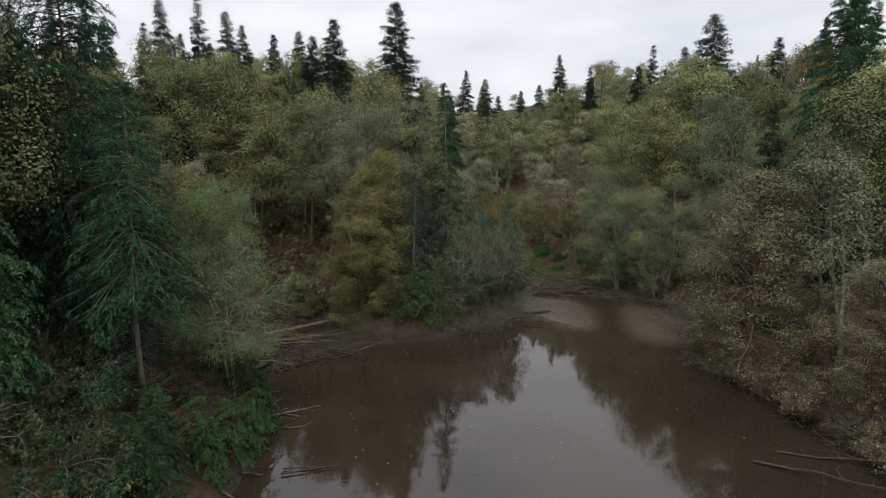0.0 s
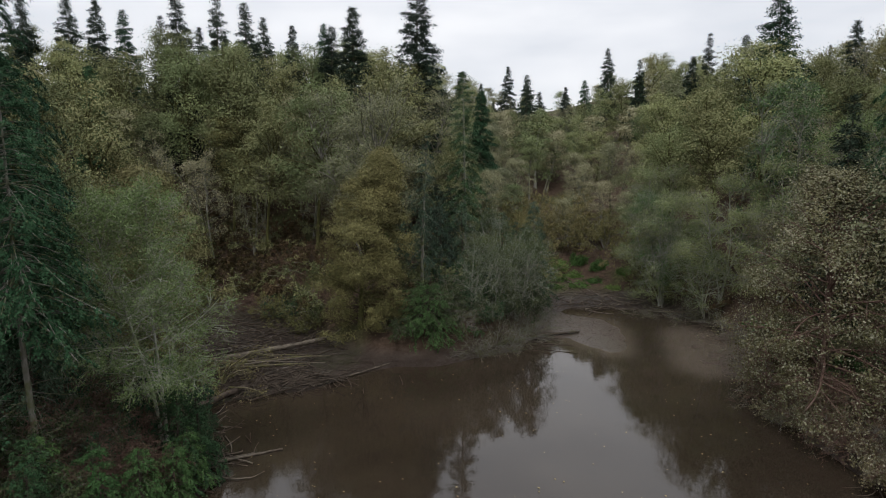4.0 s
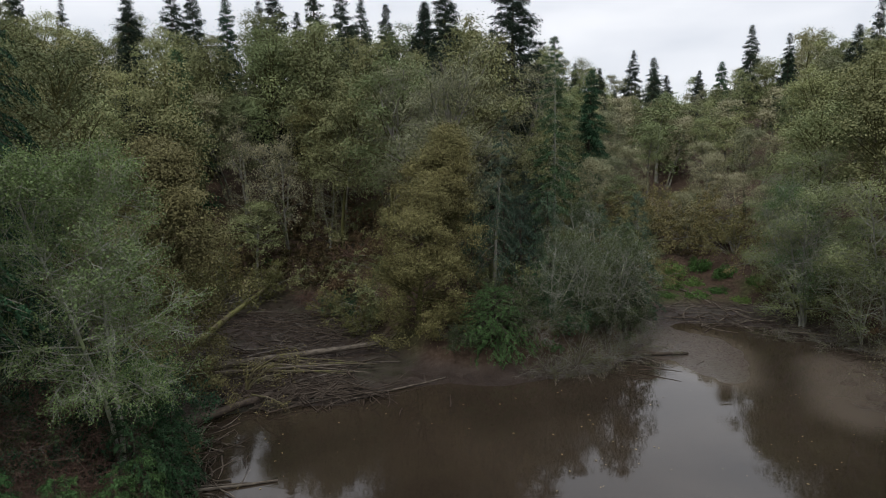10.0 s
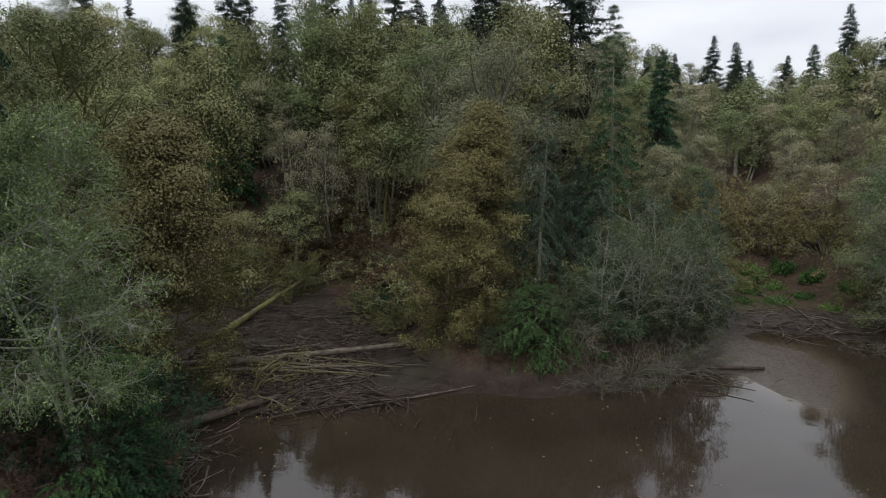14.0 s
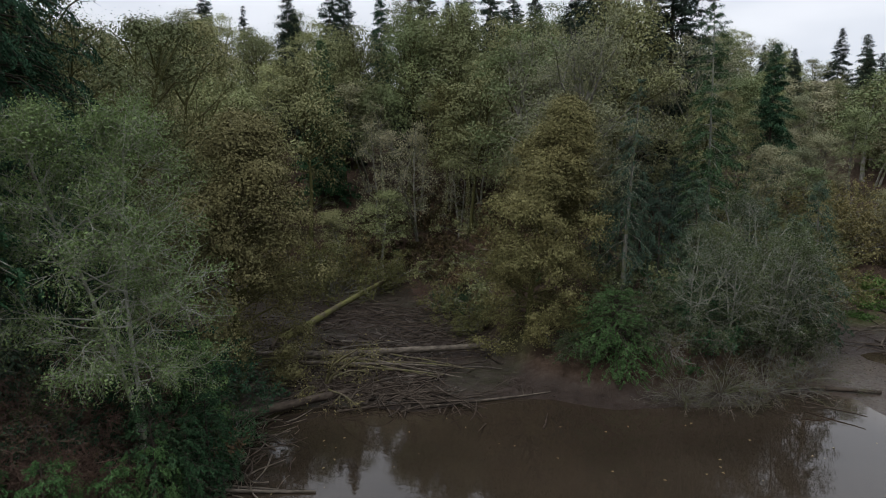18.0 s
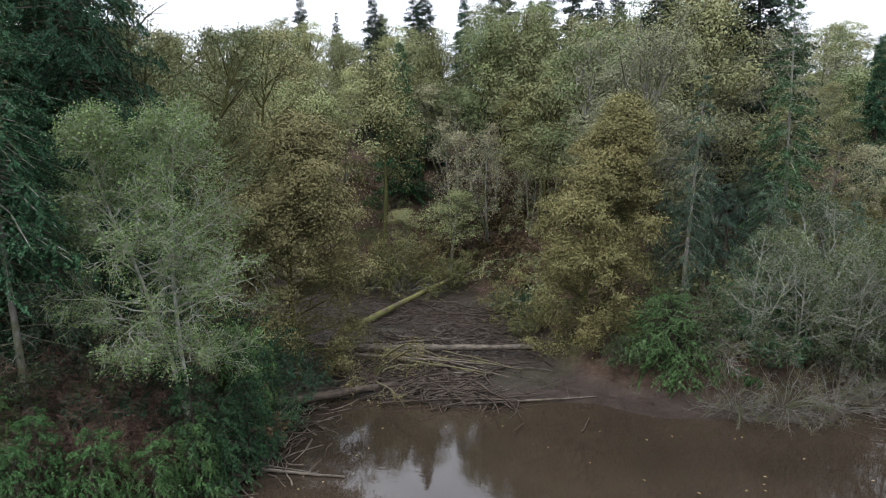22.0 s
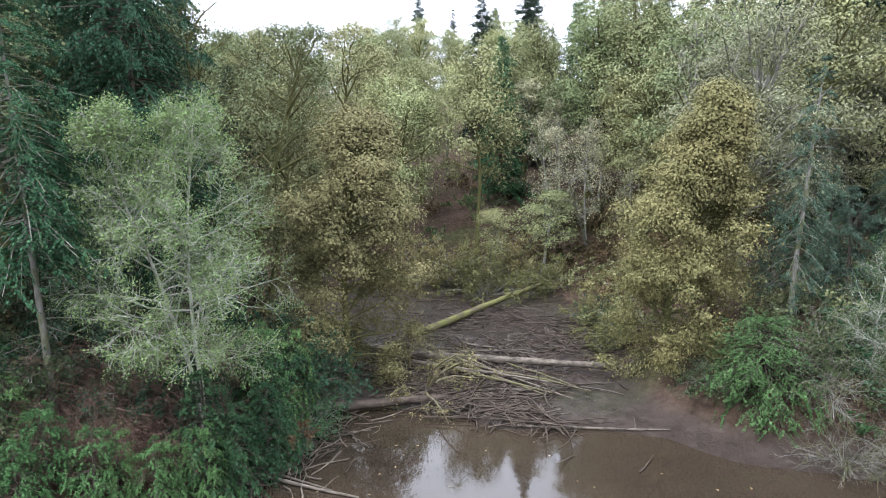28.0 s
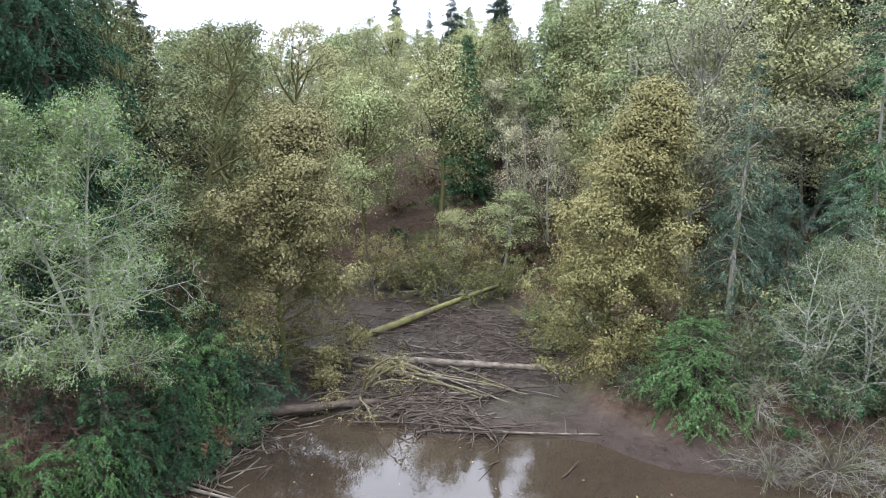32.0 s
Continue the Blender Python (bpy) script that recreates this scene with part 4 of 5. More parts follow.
# unseen trees added round the rest of the pond, for its reflections
for k in range(30):
    a = radians(60 + 200 * k / 29 + rng_wood.uniform(-2, 2))
    far = rng_wood.uniform(30, 52)
    x, y = 10 + far * math.cos(a + radians(60)), 2 + far * math.sin(a + radians(60))
    if float(from_outline(np.array([x]), np.array([y]), FLAT)[0]) > 3 and not (y > 20 and -50 < x < 60) and math.hypot(x, y) > 14:
        plant(rng_wood.choice(far_maple + [ridge_fir, green_fir]), x, y, rng_wood.uniform(0.8, 1.1), k * 50)

# ---- shrubs and saplings ----
bright_bush = conifer("yew_bush", 121, 3.0, 6.0, 0.0, 210, 200, 0.13, BARK_DARK, LEAF_BRIGHT, "low bright green evergreen bush at the water's edge", power=0.55, droop=0.3, category="shrub", frond=24, plump=(0.4, 0.6))
plant(bright_bush, 9.0, 50.4, 1.0, 0)
cedar_sapling = conifer("cedar_sapling", 122, 3.2, 3.0, 0.0, 80, 150, 0.12, BARK_DARK, LEAF_CEDAR, "young bright green cedar on the bank", power=0.7, droop=0.6, category="shrub", frond=24, plump=(0.4, 0.6))
for x, y, s, t in [(-5.2, 28.6, 0.9, 0), (-4.2, 30.2, 0.75, 80), (-3.5, 31.8, 0.7, 140), (-6.6, 28.0, 0.9, 200), (-3.2, 33.4, 0.6, 30), (-3.8, 36.0, 0.6, 300), (-5.0, 35.8, 1.3, 20), (-6.2, 38.0, 1.2, 100), (-3.2, 30.9, 0.9, 50), (-4.0, 29.4, 0.95, 150), (-4.6, 27.6, 0.9, 250), (-3.0, 32.4, 0.9, 330)]:
    plant(cedar_sapling, x, y, s, t)
dark_sapling = conifer("cedar_sapling", 123, 3.2, 3.0, 0.0, 90, 110, 0.13, BARK_DARK, NEEDLE_CEDAR, "young dark green cedar under the alder", power=0.7, droop=0.6, category="shrub", frond=24, plump=(0.4, 0.6))
holly = brush("holly_bush", 143, 4.6, 4.0, 20, 8, 4, BARK_DARK, "tall dark green evergreen bush hanging over the log", leaves=9000, leaf=0.12, leaf_mat=NEEDLE_FIR, arch=0.16)
plant(holly, -7.8, 39.0, 1.0, 0)
plant(holly, -6.6, 36.2, 0.8, 90)
plant(holly, -1.5, 58.5, 0.5, 10)
grey_brush = brush("brushwood", 131, 2.7, 4.4, 34, 8, 4, BARK_GREY, "bare grey thicket of arching twigs at the water's edge", leaves=1200, leaf=0.07, leaf_mat=LEAF_BRUSH, arch=0.2, thick=0.7)
for x, y, s, t in [(12.2, 49.4, 0.75, 0), (14.0, 50.4, 0.9, 60), (16.0, 51.8, 1.0, 130), (17.8, 53.8, 1.0, 200), (27.6, 33.0, 0.8, 10), (34.0, 51.5, 0.9, 80), (27.8, 29.0, 0.8, 160), (27.0, 36.5, 0.7, 20), (28.6, 40.0, 0.9, 70), (30.8, 44.0, 0.9, 110), (27.0, 24.5, 0.8, 200), (27.2, 20.5, 0.9, 240), (33.6, 47.5, 0.9, 280), (28.6, 57.6, 0.6, 15), (31.6, 55.8, 0.8, 95), (11.0, 51.5, 1.2, 250)]:
    plant(grey_brush, x, y, s, t)
brown_brush = brush("undergrowth_bush", 132, 1.9, 3.0, 9, 3, 2, BARK_DARK, "brown leafy undergrowth on the slope", leaves=750, leaf=0.2, leaf_mat=LEAF_BRUSH, arch=0.12)
olive_brush = brush("undergrowth_bush", 133, 2.6, 3.6, 9, 3, 2, BARK_GREY, "olive leafy undergrowth on the slope", leaves=900, leaf=0.17, leaf_mat=LEAF_OLIVE, arch=0.12)
green_brush = brush("undergrowth_bush", 134, 1.7, 2.8, 9, 3, 2, BARK_DARK, "green leafy bush on the bank", leaves=900, leaf=0.17, leaf_mat=LEAF_BRIGHT, arch=0.16)
# leaf colour carries the shade of the bank
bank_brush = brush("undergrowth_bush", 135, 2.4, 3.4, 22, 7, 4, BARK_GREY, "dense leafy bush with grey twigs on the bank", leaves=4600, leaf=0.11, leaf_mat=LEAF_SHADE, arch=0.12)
dark_brush = brush("undergrowth_bush", 136, 2.2, 3.2, 22, 7, 4, BARK_GREY, "dark green bush with brown twigs on the bank", leaves=3600, leaf=0.12, leaf_mat=NEEDLE_FIR, arch=0.12)
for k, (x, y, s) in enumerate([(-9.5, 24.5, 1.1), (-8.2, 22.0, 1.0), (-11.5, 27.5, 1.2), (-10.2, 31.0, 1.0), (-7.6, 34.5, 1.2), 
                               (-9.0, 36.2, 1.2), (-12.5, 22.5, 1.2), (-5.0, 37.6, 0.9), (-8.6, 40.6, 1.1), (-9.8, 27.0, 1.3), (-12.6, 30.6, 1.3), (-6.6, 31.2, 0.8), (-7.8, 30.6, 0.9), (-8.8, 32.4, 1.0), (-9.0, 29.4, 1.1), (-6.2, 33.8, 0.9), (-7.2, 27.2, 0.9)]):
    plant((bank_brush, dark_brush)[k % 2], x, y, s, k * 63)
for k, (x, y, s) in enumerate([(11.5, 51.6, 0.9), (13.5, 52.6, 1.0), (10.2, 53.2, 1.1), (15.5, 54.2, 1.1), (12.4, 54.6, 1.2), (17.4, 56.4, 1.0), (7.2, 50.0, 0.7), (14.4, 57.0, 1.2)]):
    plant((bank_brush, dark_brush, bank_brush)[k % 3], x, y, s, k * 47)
tall_brush = brush("hazel_bush", 137, 4.4, 6.0, 26, 7, 3, BARK_GREY, "broad yellow-olive bush at the foot of the slope", leaves=6500, leaf=0.17, leaf_mat=LEAF_YELLOW, arch=0.12)
for x, y, s, a in [(-13.5, 61.5, 1.0, 0), (-17.0, 62.5, 0.9, 70), (-10.5, 64.5, 0.75, 150), (-20.5, 60.5, 1.0, 220), (-14.0, 66.5, 0.9, 30), (-2.5, 58.5, 0.6, 10), (0.0, 55.5, 0.55, 90), (21.5, 69.0, 0.8, 60), (32.5, 63.0, 0.8, 10), (24.0, 77.0, 1.0, 40), (28.5, 79.0, 1.1, 130), (32.0, 75.0, 1.0, 250), (26.0, 82.0, 1.1, 310), (31.5, 84.0, 1.1, 15), (33.0, 69.0, 0.9, 95), (17.0, 67.5, 0.8, 20), (19.4, 71.5, 0.9, 140), (16.2, 74.5, 1.0, 260), (21.0, 75.0, 0.9, 75), (18.4, 79.0, 1.1, 190), (14.0, 69.5, 0.9, 320), (22.8, 80.0, 1.0, 55), (20.4, 67.0, 0.7, 110)]:
    plant(tall_brush, x, y, s, a)
fern_patch = brush("fern_patch", 138, 0.55, 3.4, 46, 5, 2, BARK_DARK, "fresh green ferns on the valley floor", leaves=5200, leaf=0.12, leaf_mat=LEAF_FERN, arch=0.2)
for x, y, s, a in [(25.0, 70.0, 1.2, 0), (27.0, 71.5, 1.3, 50), (25.6, 73.0, 1.4, 100), (28.4, 74.0, 1.4, 150), (23.6, 67.5, 1.0, 200), (28.6, 69.0, 1.1, 20), (26.4, 67.6, 1.2, 80), (30.2, 71.4, 1.3, 120), (24.2, 71.6, 1.3, 240), (29.6, 66.4, 1.0, 300), (31.6, 68.0, 1.0, 45)]:
    plant(fern_patch, x, y, s, a)
fallen_crown = brush("fallen_treetop", 139, 3.2, 4.8, 16, 9, 5, BARK_FALLEN, "broken mossy treetop with yellow leaves among the driftwood", leaves=2400, leaf=0.09, leaf_mat=LEAF_YELLOW, arch=0.30, thick=1.9)
stand(fallen_crown, -4.4, 44.4, 1.1, first=True)
stand(fallen_crown, -6.6, 45.6, 0.9, 130)
drowned_top = brush("drowned_branches", 146, 1.1, 4.6, 26, 8, 4, WOOD_GREY, "dead grey treetop lying half sunk in the shallows", arch=0.34, thick=1.1, category="dead branches")
stand(drowned_top, -0.2, 44.2, 0.9, first=True)
stand(drowned_top, 2.2, 45.6, 0.75, 140)
stand(drowned_top, -2.2, 43.8, 0.7, 250)
for k in range(80):
    x, y = rng_wood.uniform(-15, 3), rng_wood.uniform(61, 77)
    if float(from_outline(np.array([x]), np.array([y]), FLAT)[0]) > 0.3:
        plant(brown_brush if k % 4 else olive_brush, x, y, rng_wood.uniform(0.7, 1.2), k * 41)
for k, (x, y, s) in enumerate([(-2.8, 33.4, 0.75), (-3.2, 34.9, 0.8), (-4.4, 35.6, 0.9), (-3.5, 32.7, 0.9), (-4.9, 33.0, 0.8)]):
    plant(dark_sapling, x, y, s * 1.35, k * 71)
twig_brush = brush("dead_thicket", 144, 2.4, 3.6, 40, 8, 4, BARK_RED, "tangle of bare reddish-brown twigs under the trees", leaves=500, leaf=0.07, leaf_mat=LEAF_BRUSH, arch=0.16, thick=0.7)
for k, (x, y, s) in enumerate([(-6.0, 29.4, 0.8), (-7.0, 28.2, 0.9), (-8.2, 28.8, 1.0), (-6.9, 32.4, 1.0), (-8.0, 34.2, 1.1), (-5.6, 31.2, 0.9), (-5.2, 32.4, 0.9), (-6.2, 30.4, 0.8), (-4.6, 31.6, 0.7), (-6.6, 31.6, 1.1), (-7.4, 33.2, 1.2), (-5.9, 33.6, 1.0), (-8.4, 31.4, 1.1), (-9.4, 33.0, 1.2), (-6.4, 35.2, 1.0)]):
    plant(twig_brush, x, y, s, k * 83)
count = tries = 0
while count < 190 and tries < 8000:
    tries += 1
    x, y = rng_wood.uniform(-30, 46), rng_wood.uniform(18, 84)
    dry = float(from_outline(np.array([x]), np.array([y]), FLAT)[0])
    if dry < 0.6 or dry > 20 or rng_wood.random() > math.exp(-dry / 12):
        continue
    if math.degrees(math.atan2(-(x - 10), y - 15)) > 80:
        continue
    count += 1
    pick = rng_wood.random()
    proto = brown_brush if pick < 0.5 else olive_brush if pick < 0.8 else green_brush
    if -10 < x < 2 and y > 60:
        proto = brown_brush
    first = id(proto) not in used
    used.add(id(proto))
    stand(proto, x, y, rng_wood.uniform(0.6, 1.2), rng_wood.uniform(0, 360), first=first, keep=False)


willow_bush = brush("willow_bush", 147, 2.3, 3.4, 24, 7, 4, BARK_RED, "low whitish-leaved willow bush over the water line", leaves=5200, leaf=0.10, leaf_mat=LEAF_PALE, arch=0.2, thick=0.8)
for k, (x, y, s) in enumerate([(27.3, 29.6, 0.9), (27.2, 32.0, 1.0), (27.0, 34.6, 0.9), (27.6, 27.4, 1.0), (27.4, 23.0, 1.0), (28.4, 38.6, 0.9), (29.8, 41.6, 0.9), (27.6, 20.4, 1.0)]):
    plant(willow_bush, x, y, s, k * 49)
for k, (x, y, s) in enumerate([(27.6, 34.6, 0.9), (27.3, 31.0, 0.9), (27.4, 27.5, 0.9), (28.6, 38.6, 1.0), (27.6, 23.4, 0.9), (28.2, 36.6, 1.1), (29.2, 33.0, 1.1), (30.6, 41.4, 1.0)]):
    plant(twig_brush, x, y, s, k * 77)
for k, (x, y, s) in enumerate([(-6.2, 26.2, 1.0), (-7.0, 24.6, 1.0), (-5.8, 24.0, 0.9), (-6.6, 27.4, 1.0)]):
    plant(dark_sapling, x, y, s, k * 51)
for k, (x, y, s) in enumerate([(-3.6, 60.0, 0.8), (-0.8, 62.0, 0.9), (-5.4, 63.0, 0.9), (1.6, 58.0, 0.7), (-3.0, 66.0, 1.0), (-6.8, 67.5, 1.0), (0.6, 66.5, 1.0)]):
    plant(twig_brush, x, y, s, k * 91)
young_hemlock = conifer("hemlock_sapling", 145, 5.2, 3.6, 0.2, 90, 90, 0.17, BARK_DARK, NEEDLE_GREY, "young green hemlock with drooping boughs", droop=0.7, category="tree")
for k, (x, y, s) in enumerate([(10.8, 56.4, 1.1), (12.8, 58.2, 1.2), (9.6, 58.2, 1.0), (12.0, 61.2, 1.3), (15.2, 60.0, 1.2), (7.4, 57.0, 0.9), (14.2, 55.6, 0.8), (17.0, 61.5, 1.2), (8.2, 61.5, 1.1), (11.2, 63.8, 1.2), (18.6, 63.5, 1.1), (-8.2, 31.0, 1.3), (-9.6, 32.2, 1.2)]):
    plant(young_hemlock, x, y, s, k * 57)
for k, (x, y, s) in enumerate([(9.8, 55.4, 1.0), (11.8, 57.0, 1.1), (13.6, 59.4, 1.1), (10.4, 60.0, 1.1), (7.8, 55.0, 0.9), (15.8, 58.6, 1.0), (6.8, 59.2, 1.0), (13.0, 62.6, 1.1)]):
    plant(green_brush if k % 2 else olive_brush, x, y, s, k * 39)


# ---- logs and driftwood ----
def log_thing(name, a, b, r0, r1, mat, label, seed, stubs=0, bend=0.02):
    """A fallen trunk between two places: worn round shaft with broken branch stubs."""
    rng = np.random.default_rng(seed)
    a, b = np.array(a, float), np.array(b, float)
    long = np.linalg.norm(b - a)
    n = 14
    line = a + (b - a) * np.linspace(0, 1, n)[:, None]
    line[1:-1] += np.cumsum(rng.normal(0, bend * long / n, (n - 2, 3)), axis=0) * np.sin(np.linspace(0, np.pi, n - 2))[:, None]
    rad = np.linspace(r0, r1, n) * rng.uniform(0.93, 1.07, n)
    v, q = tubes((line - a)[None], rad[None], 10)
    v = v + rng.normal(0, r1 * 0.035, v.shape)
    k = len(v)
    v = np.concatenate([v, [[0, 0, 0]], [b - a]])
    caps = [(k, (j + 1) % 10, j) for j in range(10)] + [(k + 1, k - 10 + j, k - 10 + (j + 1) % 10) for j in range(10)]
    thing = tagged(new(name), label, "log", "logs in the cove" if name == "driftwood_log" else "fallen trunks by the pond")
    thing.location = a
    part("shaft", build_mesh("shaft", v, q, np.array(caps), mat=mat, smooth=True), thing)
    if stubs:
        i = rng.integers(1, n - 1, stubs)
        d = rng.normal(0, 1, (stubs, 3)) + np.array([0, 0, 0.5])
        ln = rng.uniform(0.3, 1.0, stubs) * (0.4 + long * 0.06)
        st = grown(rng, line[i] - a, d, ln, 4, 0.15, 0.0)
        for s_ in range(stubs):
            sv, sq = tubes(st[s_:s_ + 1], taper(ln[s_:s_ + 1] * 0.02 + 0.012, ln[s_:s_ + 1] * 0 + 0.006, 5), 5)
            part("branch_stub", build_mesh("branch_stub", sv, sq, mat=mat), thing)
    return thing


log_thing("fallen_log", (-7.2, 47.0, 0.62), (2.0, 52.0, 0.72), 0.22, 0.15, WOOD_LOG, "long grey fallen log lying across the mud", 201, 3)
log_thing("fallen_log", (-10.4, 49.6, 0.40), (-9.95, 68.4, 1.75), 0.27, 0.14, WOOD_MOSS_LOG, "mossy yellow-green log sloping up from the mud", 202, 5)
log_thing("fallen_log", (-7.4, 37.0, 0.45), (-2.6, 44.0, 0.30), 0.26, 0.15, WOOD_WET, "dark wet log along the edge of the pond", 203, 3)
log_thing("fallen_log", (-9.6, 43.4, 0.55), (-5.6, 45.0, 0.40), 0.18, 0.12, WOOD_WET, "dark wet log resting on the mud", 204, 2)
log_thing("fallen_log", (-11.6, 46.6, 0.40), (-6.0, 47.6, 0.50), 0.16, 0.12, WOOD_GREY, "grey log on the mud", 205, 2)
log_thing("fallen_log", (-6.5, 45.8, 0.70), (0.6, 48.6, 0.45), 0.10, 0.04, WOOD_LOG, "thin mossy trunk across the driftwood", 206, 6)
log_thing("fallen_log", (-6.0, 46.4, 0.60), (0.9, 47.4, 0.40), 0.10, 0.04, WOOD_MOSS, "thin bent trunk across the driftwood", 207, 6)
log_thing("fallen_branch", (1.3, 43.9, 0.12), (6.3, 47.7, 0.10), 0.06, 0.03, WOOD_LOG, "thin grey branch lying at the water line", 208, 4)
log_thing("fallen_branch", (-4.2, 34.2, 0.16), (0.4, 35.9, 0.04), 0.08, 0.04, WOOD_LOG, "dark branch lying in the shallow water", 209, 4)
log_thing("fallen_log", (15.8, 52.0, 0.25), (21.3, 53.0, 0.15), 0.15, 0.09, WOOD_WET, "dark log at the edge of the sandbar", 210, 4)
log_thing("fallen_log", (22.3, 25.4, 0.05), (26.0, 22.8, 0.40), 0.04, 0.08, WOOD_WET, "dark snag reaching from the bank into the water", 211, 9, 0.08)
log_thing("fallen_log", (26.4, 29.9, 0.15), (29.4, 29.3, 0.9), 0.05, 0.09, WOOD_GREY, "crooked grey snag on the bank", 212, 10, 0.14)
log_thing("fallen_branch", (-1.6, 28.2, 0.10), (1.4, 28.5, 0.14), 0.05, 0.02, WOOD_WET, "forked dark branch in the water", 213, 7)


# a fan of thin poles under the long log, and smaller wood at the water line
for k, (a, b, r, mat) in enumerate([
        ((-7.4, 47.7, 0.66), (0.7, 47.1, 0.34), 0.085, WOOD_MOSS), ((-6.8, 47.9, 0.72), (1.8, 47.6, 0.30), 0.075, WOOD_LOG), ((-5.4, 47.4, 0.62), (2.1, 48.8, 0.40), 0.070, WOOD_MOSS),
        ((-6.2, 48.6, 0.70), (0.6, 48.1, 0.36), 0.065, WOOD_WET), ((-4.3, 49.3, 0.55), (1.4, 48.8, 0.42), 0.060, WOOD_MOSS), ((-9.6, 43.8, 0.50), (-7.1, 44.0, 0.40), 0.090, WOOD_WET),
        ((-9.6, 47.6, 0.60), (-12.0, 52.5, 0.75), 0.110, WOOD_WET), ((-8.8, 45.4, 0.55), (-3.2, 51.6, 0.62), 0.060, WOOD_GREY)]):
    log_thing("driftwood_log", a, b, r, r * 0.45, mat, "thin mossy pole in the driftwood" if mat == WOOD_MOSS else "thin bare pole in the driftwood", 240 + k, 7, 0.05)
for k, (a, b, r) in enumerate([((-6.4, 36.8, 0.14), (-4.6, 37.5, 0.08), 0.07), ((-4.6, 34.6, 0.14), (-0.6, 35.6, 0.06), 0.06), ((-1.5, 28.7, 0.08), (1.1, 28.4, 0.10), 0.045),
                               ((-5.2, 28.4, 0.20), (-3.4, 26.4, 0.08), 0.09), ((-4.2, 28.9, 0.16), (-2.4, 28.3, 0.08), 0.06), ((20.5, 24.8, 0.06), (24.4, 20.6, 0.35), 0.07)]):
    log_thing("fallen_branch", a, b, r, r * 0.45, WOOD_LOG if k in (1, 3) else WOOD_WET, "dead branch lying in the shallow water", 260 + k, 6, 0.07)
rng_logs = random.Random(9)
for k in range(16):
    x, y = rng_logs.gauss(-4.2, 2.6), rng_logs.gauss(46.2, 1.5)
    a = radians(rng_logs.choice([15, 30, 50, 150, 8])) + rng_logs.uniform(-0.25, 0.25)
    half = rng_logs.uniform(1.2, 2.8)
    ends = [(x + s * half * math.cos(a), y + s * half * math.sin(a)) for s in (-1, 1)]
    lo, hi = [(ex, ey, max(height(ex, ey), 0.0) + lift) for (ex, ey), lift in zip(ends, (0.04, rng_logs.uniform(0.05, 0.3)))]
    thick = rng_logs.uniform(0.05, 0.11)
    log_thing("driftwood_log", lo, hi, thick, thick * 0.55, (WOOD_LOG, WOOD_WET, WOOD_GREY, WOOD_WET)[k % 4], ("grey-brown broken log lying in the driftwood", "dark wet broken log lying in the driftwood")[k % 2], 220 + k, 3, 0.05)


def driftwood(name, seed, n, spots, lo, hi, mat, label, group="", loose=0.2):
    """A litter of sticks over the mud."""
    rng = np.random.default_rng(seed)
    lines, rads = [], []
    for _ in range(n):
        cx, cy, sx, sy, az0 = spots[rng.integers(0, len(spots))]
        x, y = rng.normal(cx, sx), rng.normal(cy, sy)
        az = radians(az0) + rng.normal(0, 1.25)
        ln = rng.uniform(lo, hi)
        k = np.linspace(-0.5, 0.5, 5)
        px, py = x + np.cos(az) * ln * k, y + np.sin(az) * ln * k
        z = np.maximum(land(px, py), 0.0) + rng.uniform(0.0, loose) + np.linspace(rng.uniform(-0.02, loose), rng.uniform(-0.02, loose), 5)
        bow = rng.normal(0, 0.10 * ln)
        kink = np.cumsum(rng.normal(0, 0.035 * ln, (5, 2)), axis=0)
        px, py = px + kink[:, 0], py + kink[:, 1]
        lines.append(np.stack([px - np.sin(az) * bow * (1 - 4 * k * k), py + np.cos(az) * bow * (1 - 4 * k * k), z], 1))
        r = rng.uniform(0.012, 0.03) + ln * rng.uniform(0.002, 0.011)
        rads.append(np.linspace(r, r * 0.45, 5))
    v, q = tubes(np.array(lines), np.array(rads), 5)
    if name == "stick":
        for line, rad in zip(lines, rads):
            mid = line.mean(axis=0)
            v, q = tubes((line - mid)[None], rad[None], 6)
            ends = [tuple(range(5, -1, -1)), tuple(range(len(v) - 6, len(v)))]
            tri = np.array([(e[0], e[k], e[k + 1]) for e in ends for k in range(1, 5)])
            ob = tagged(new("stick", build_mesh("stick", v, q, tri, mat=mat, smooth=True)), label, "stick", group)
            ob.location = mid
        return None
    return tagged(new(name, build_mesh(name, v, q, mat=mat)), label, "driftwood", kind="stuff")


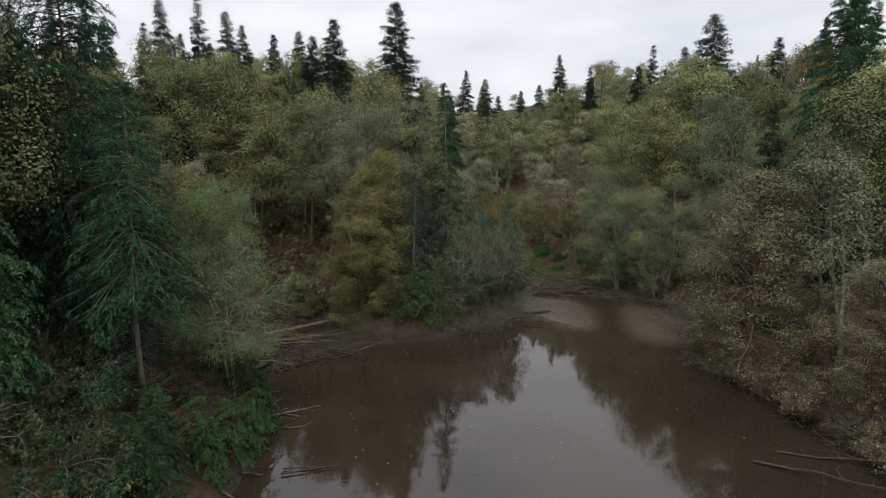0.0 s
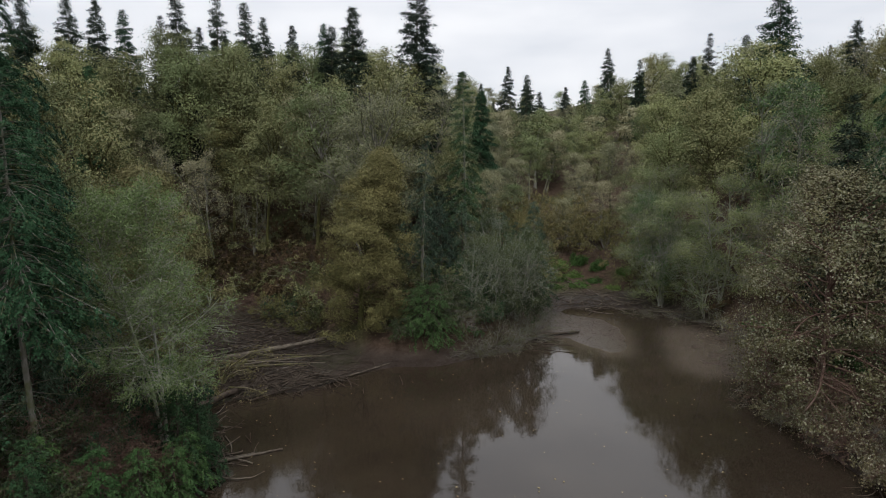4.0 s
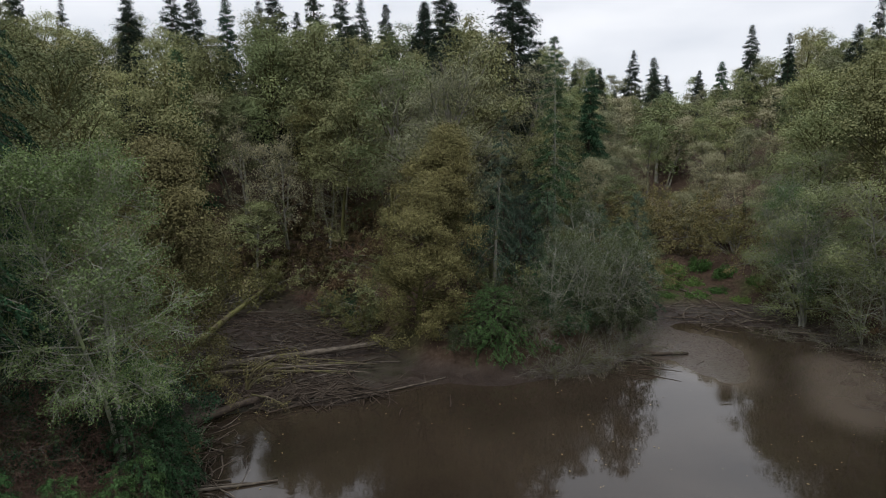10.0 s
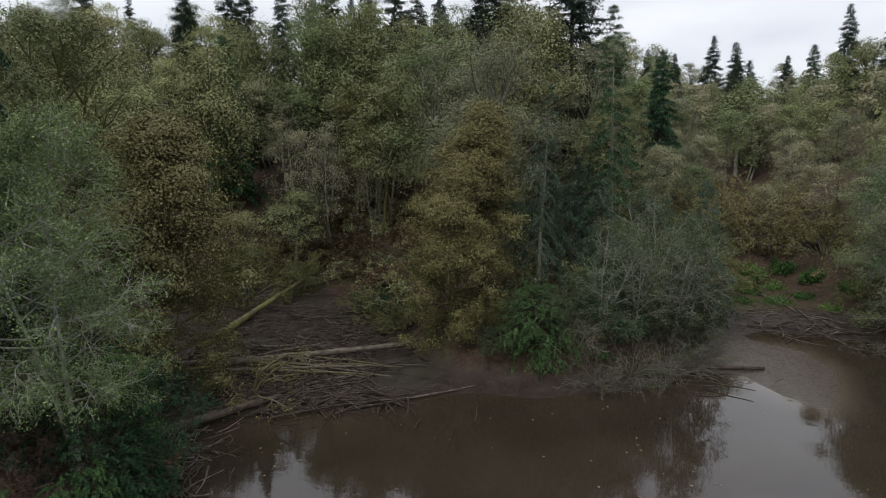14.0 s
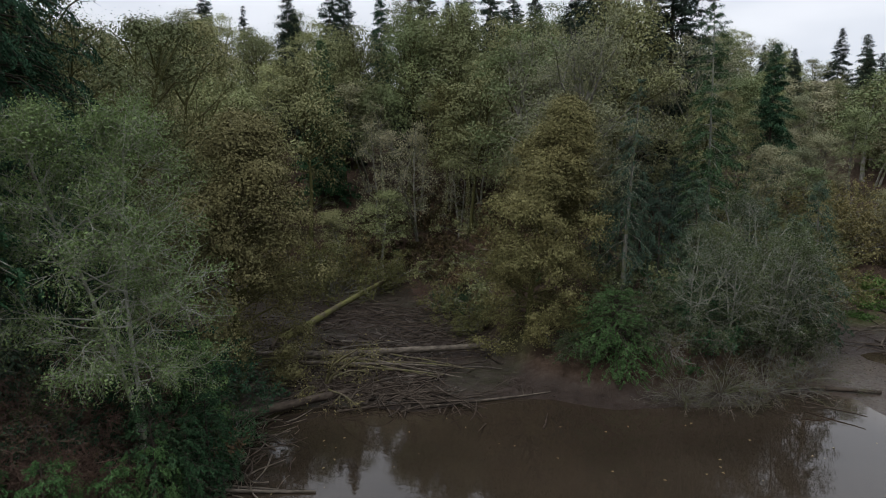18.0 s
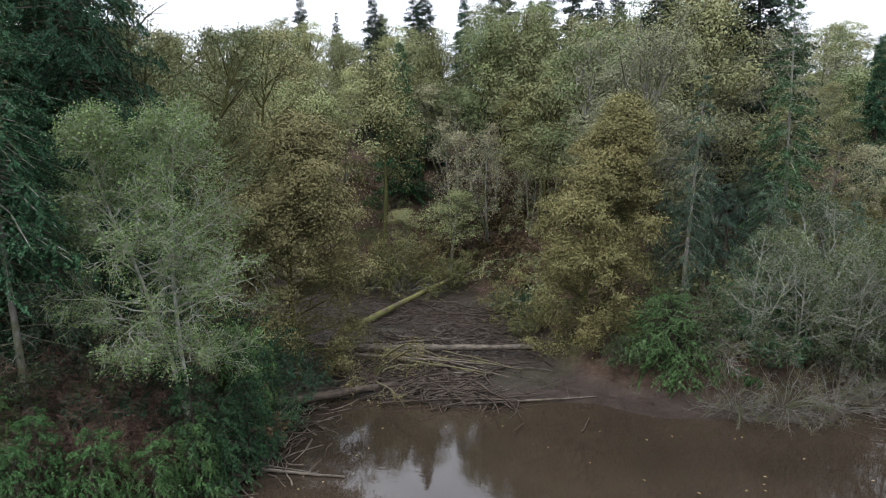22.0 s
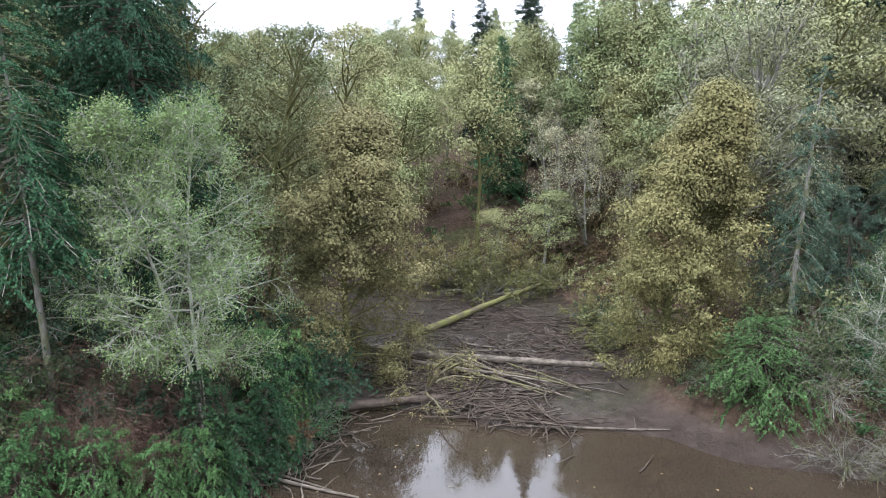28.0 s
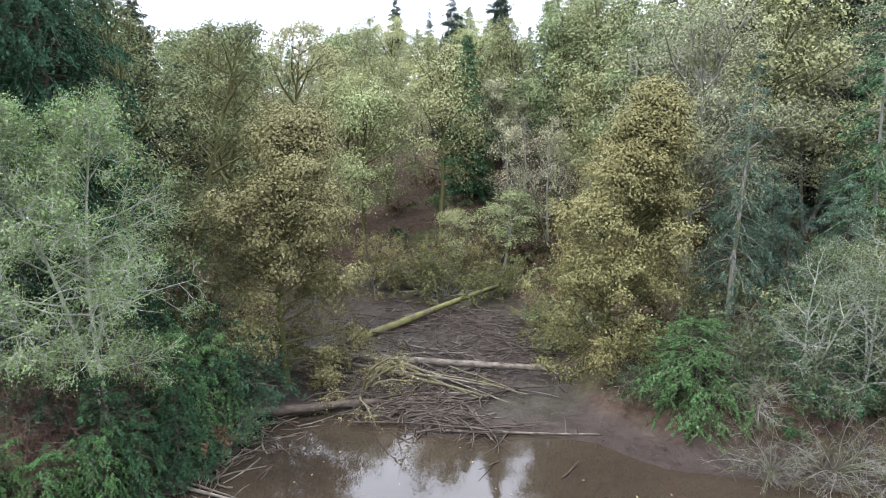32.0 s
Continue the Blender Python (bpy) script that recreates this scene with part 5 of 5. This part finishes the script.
COVE = [(-3.6, 44.4, 1.6, 0.6, 20), (-0.8, 45.0, 1.8, 0.6, 25), (-4.2, 49.5, 3.0, 1.6, 25), (-4.0, 45.6, 2.6, 1.3, 20), (-1.0, 46.0, 2.2, 1.2, 25), (-7.5, 46.0, 2.0, 2.0, 15), (-5.0, 53.5, 3.2, 2.4, 30), (-2.5, 56.5, 2.4, 2.0, 25), (-9.5, 57.0, 3.5, 2.5, 20)]
driftwood("stick", 301, 190, COVE, 0.8, 3.2, WOOD_GREY, "bent grey stick lying on the wet mud", "sticks washed onto the mud", 0.08)
driftwood("driftwood_pile", 302, 1000, COVE, 0.4, 3.6, WOOD_WET, "litter of dark wet sticks on the mud")
GULLY = [(25.6, 61.6, 2.4, 1.2, -5), (28.2, 62.6, 2.2, 1.4, 15), (24.8, 65.5, 2.0, 2.5, 5), (31.0, 59.2, 1.4, 1.0, -20)]
driftwood("stick", 306, 70, GULLY, 0.8, 4.0, WOOD_WET, "dark wet branch lying in the inlet", "branches choking the inlet", 0.10)
driftwood("stick", 303, 60, GULLY, 0.8, 4.5, WOOD_LOG, "pale broken branch lying in the inlet", "branches choking the inlet", 0.10)
EDGES = [(-3.2, 34.0, 0.9, 2.2, 20), (-4.2, 38.6, 1.2, 1.0, 10), (1.0, 44.2, 2.4, 0.5, 30), (15.0, 50.6, 2.0, 0.7, 20), (27.0, 31.0, 0.8, 3.5, 120), (25.8, 24.0, 0.8, 3.0, 140), (32.5, 52.0, 1.0, 2.0, 60)]
driftwood("stick", 305, 26, [(-2.2, 35.2, 0.8, 0.8, -15), (-3.0, 37.0, 0.7, 0.7, 10), (-3.6, 39.4, 0.8, 0.6, 20)], 0.7, 2.4, WOOD_LOG, "thin grey stick at the water line", "sticks along the water line", 0.06)
driftwood("driftwood_pile", 304, 170, EDGES, 0.5, 2.6, WOOD_WET, "dark sticks washed up along the water line")


def afloat(seed, n):
    """Fallen leaves and crumbs of bark lying on the water."""
    rng = np.random.default_rng(seed)
    x, y = rng.uniform(-2, 26, n), rng.uniform(26, 47, n)
    keep = from_outline(x, y, POND) < -1.0
    c = np.stack([x, y, np.full(n, 0.012)], 1)[keep]
    turn = rng.uniform(0, 6.28, len(c))
    size = rng.uniform(0.05, 0.16, len(c))
    v, q = blades(rng, c, np.stack([np.cos(turn), np.sin(turn), turn * 0], 1), size, size * 0.6, 40.0)
    return tagged(new("floating_leaves", build_mesh("floating_leaves", v, q, mat=LEAF_RUST)), "fallen leaves adrift on the pond", "leaves", kind="stuff")


afloat(401, 170)
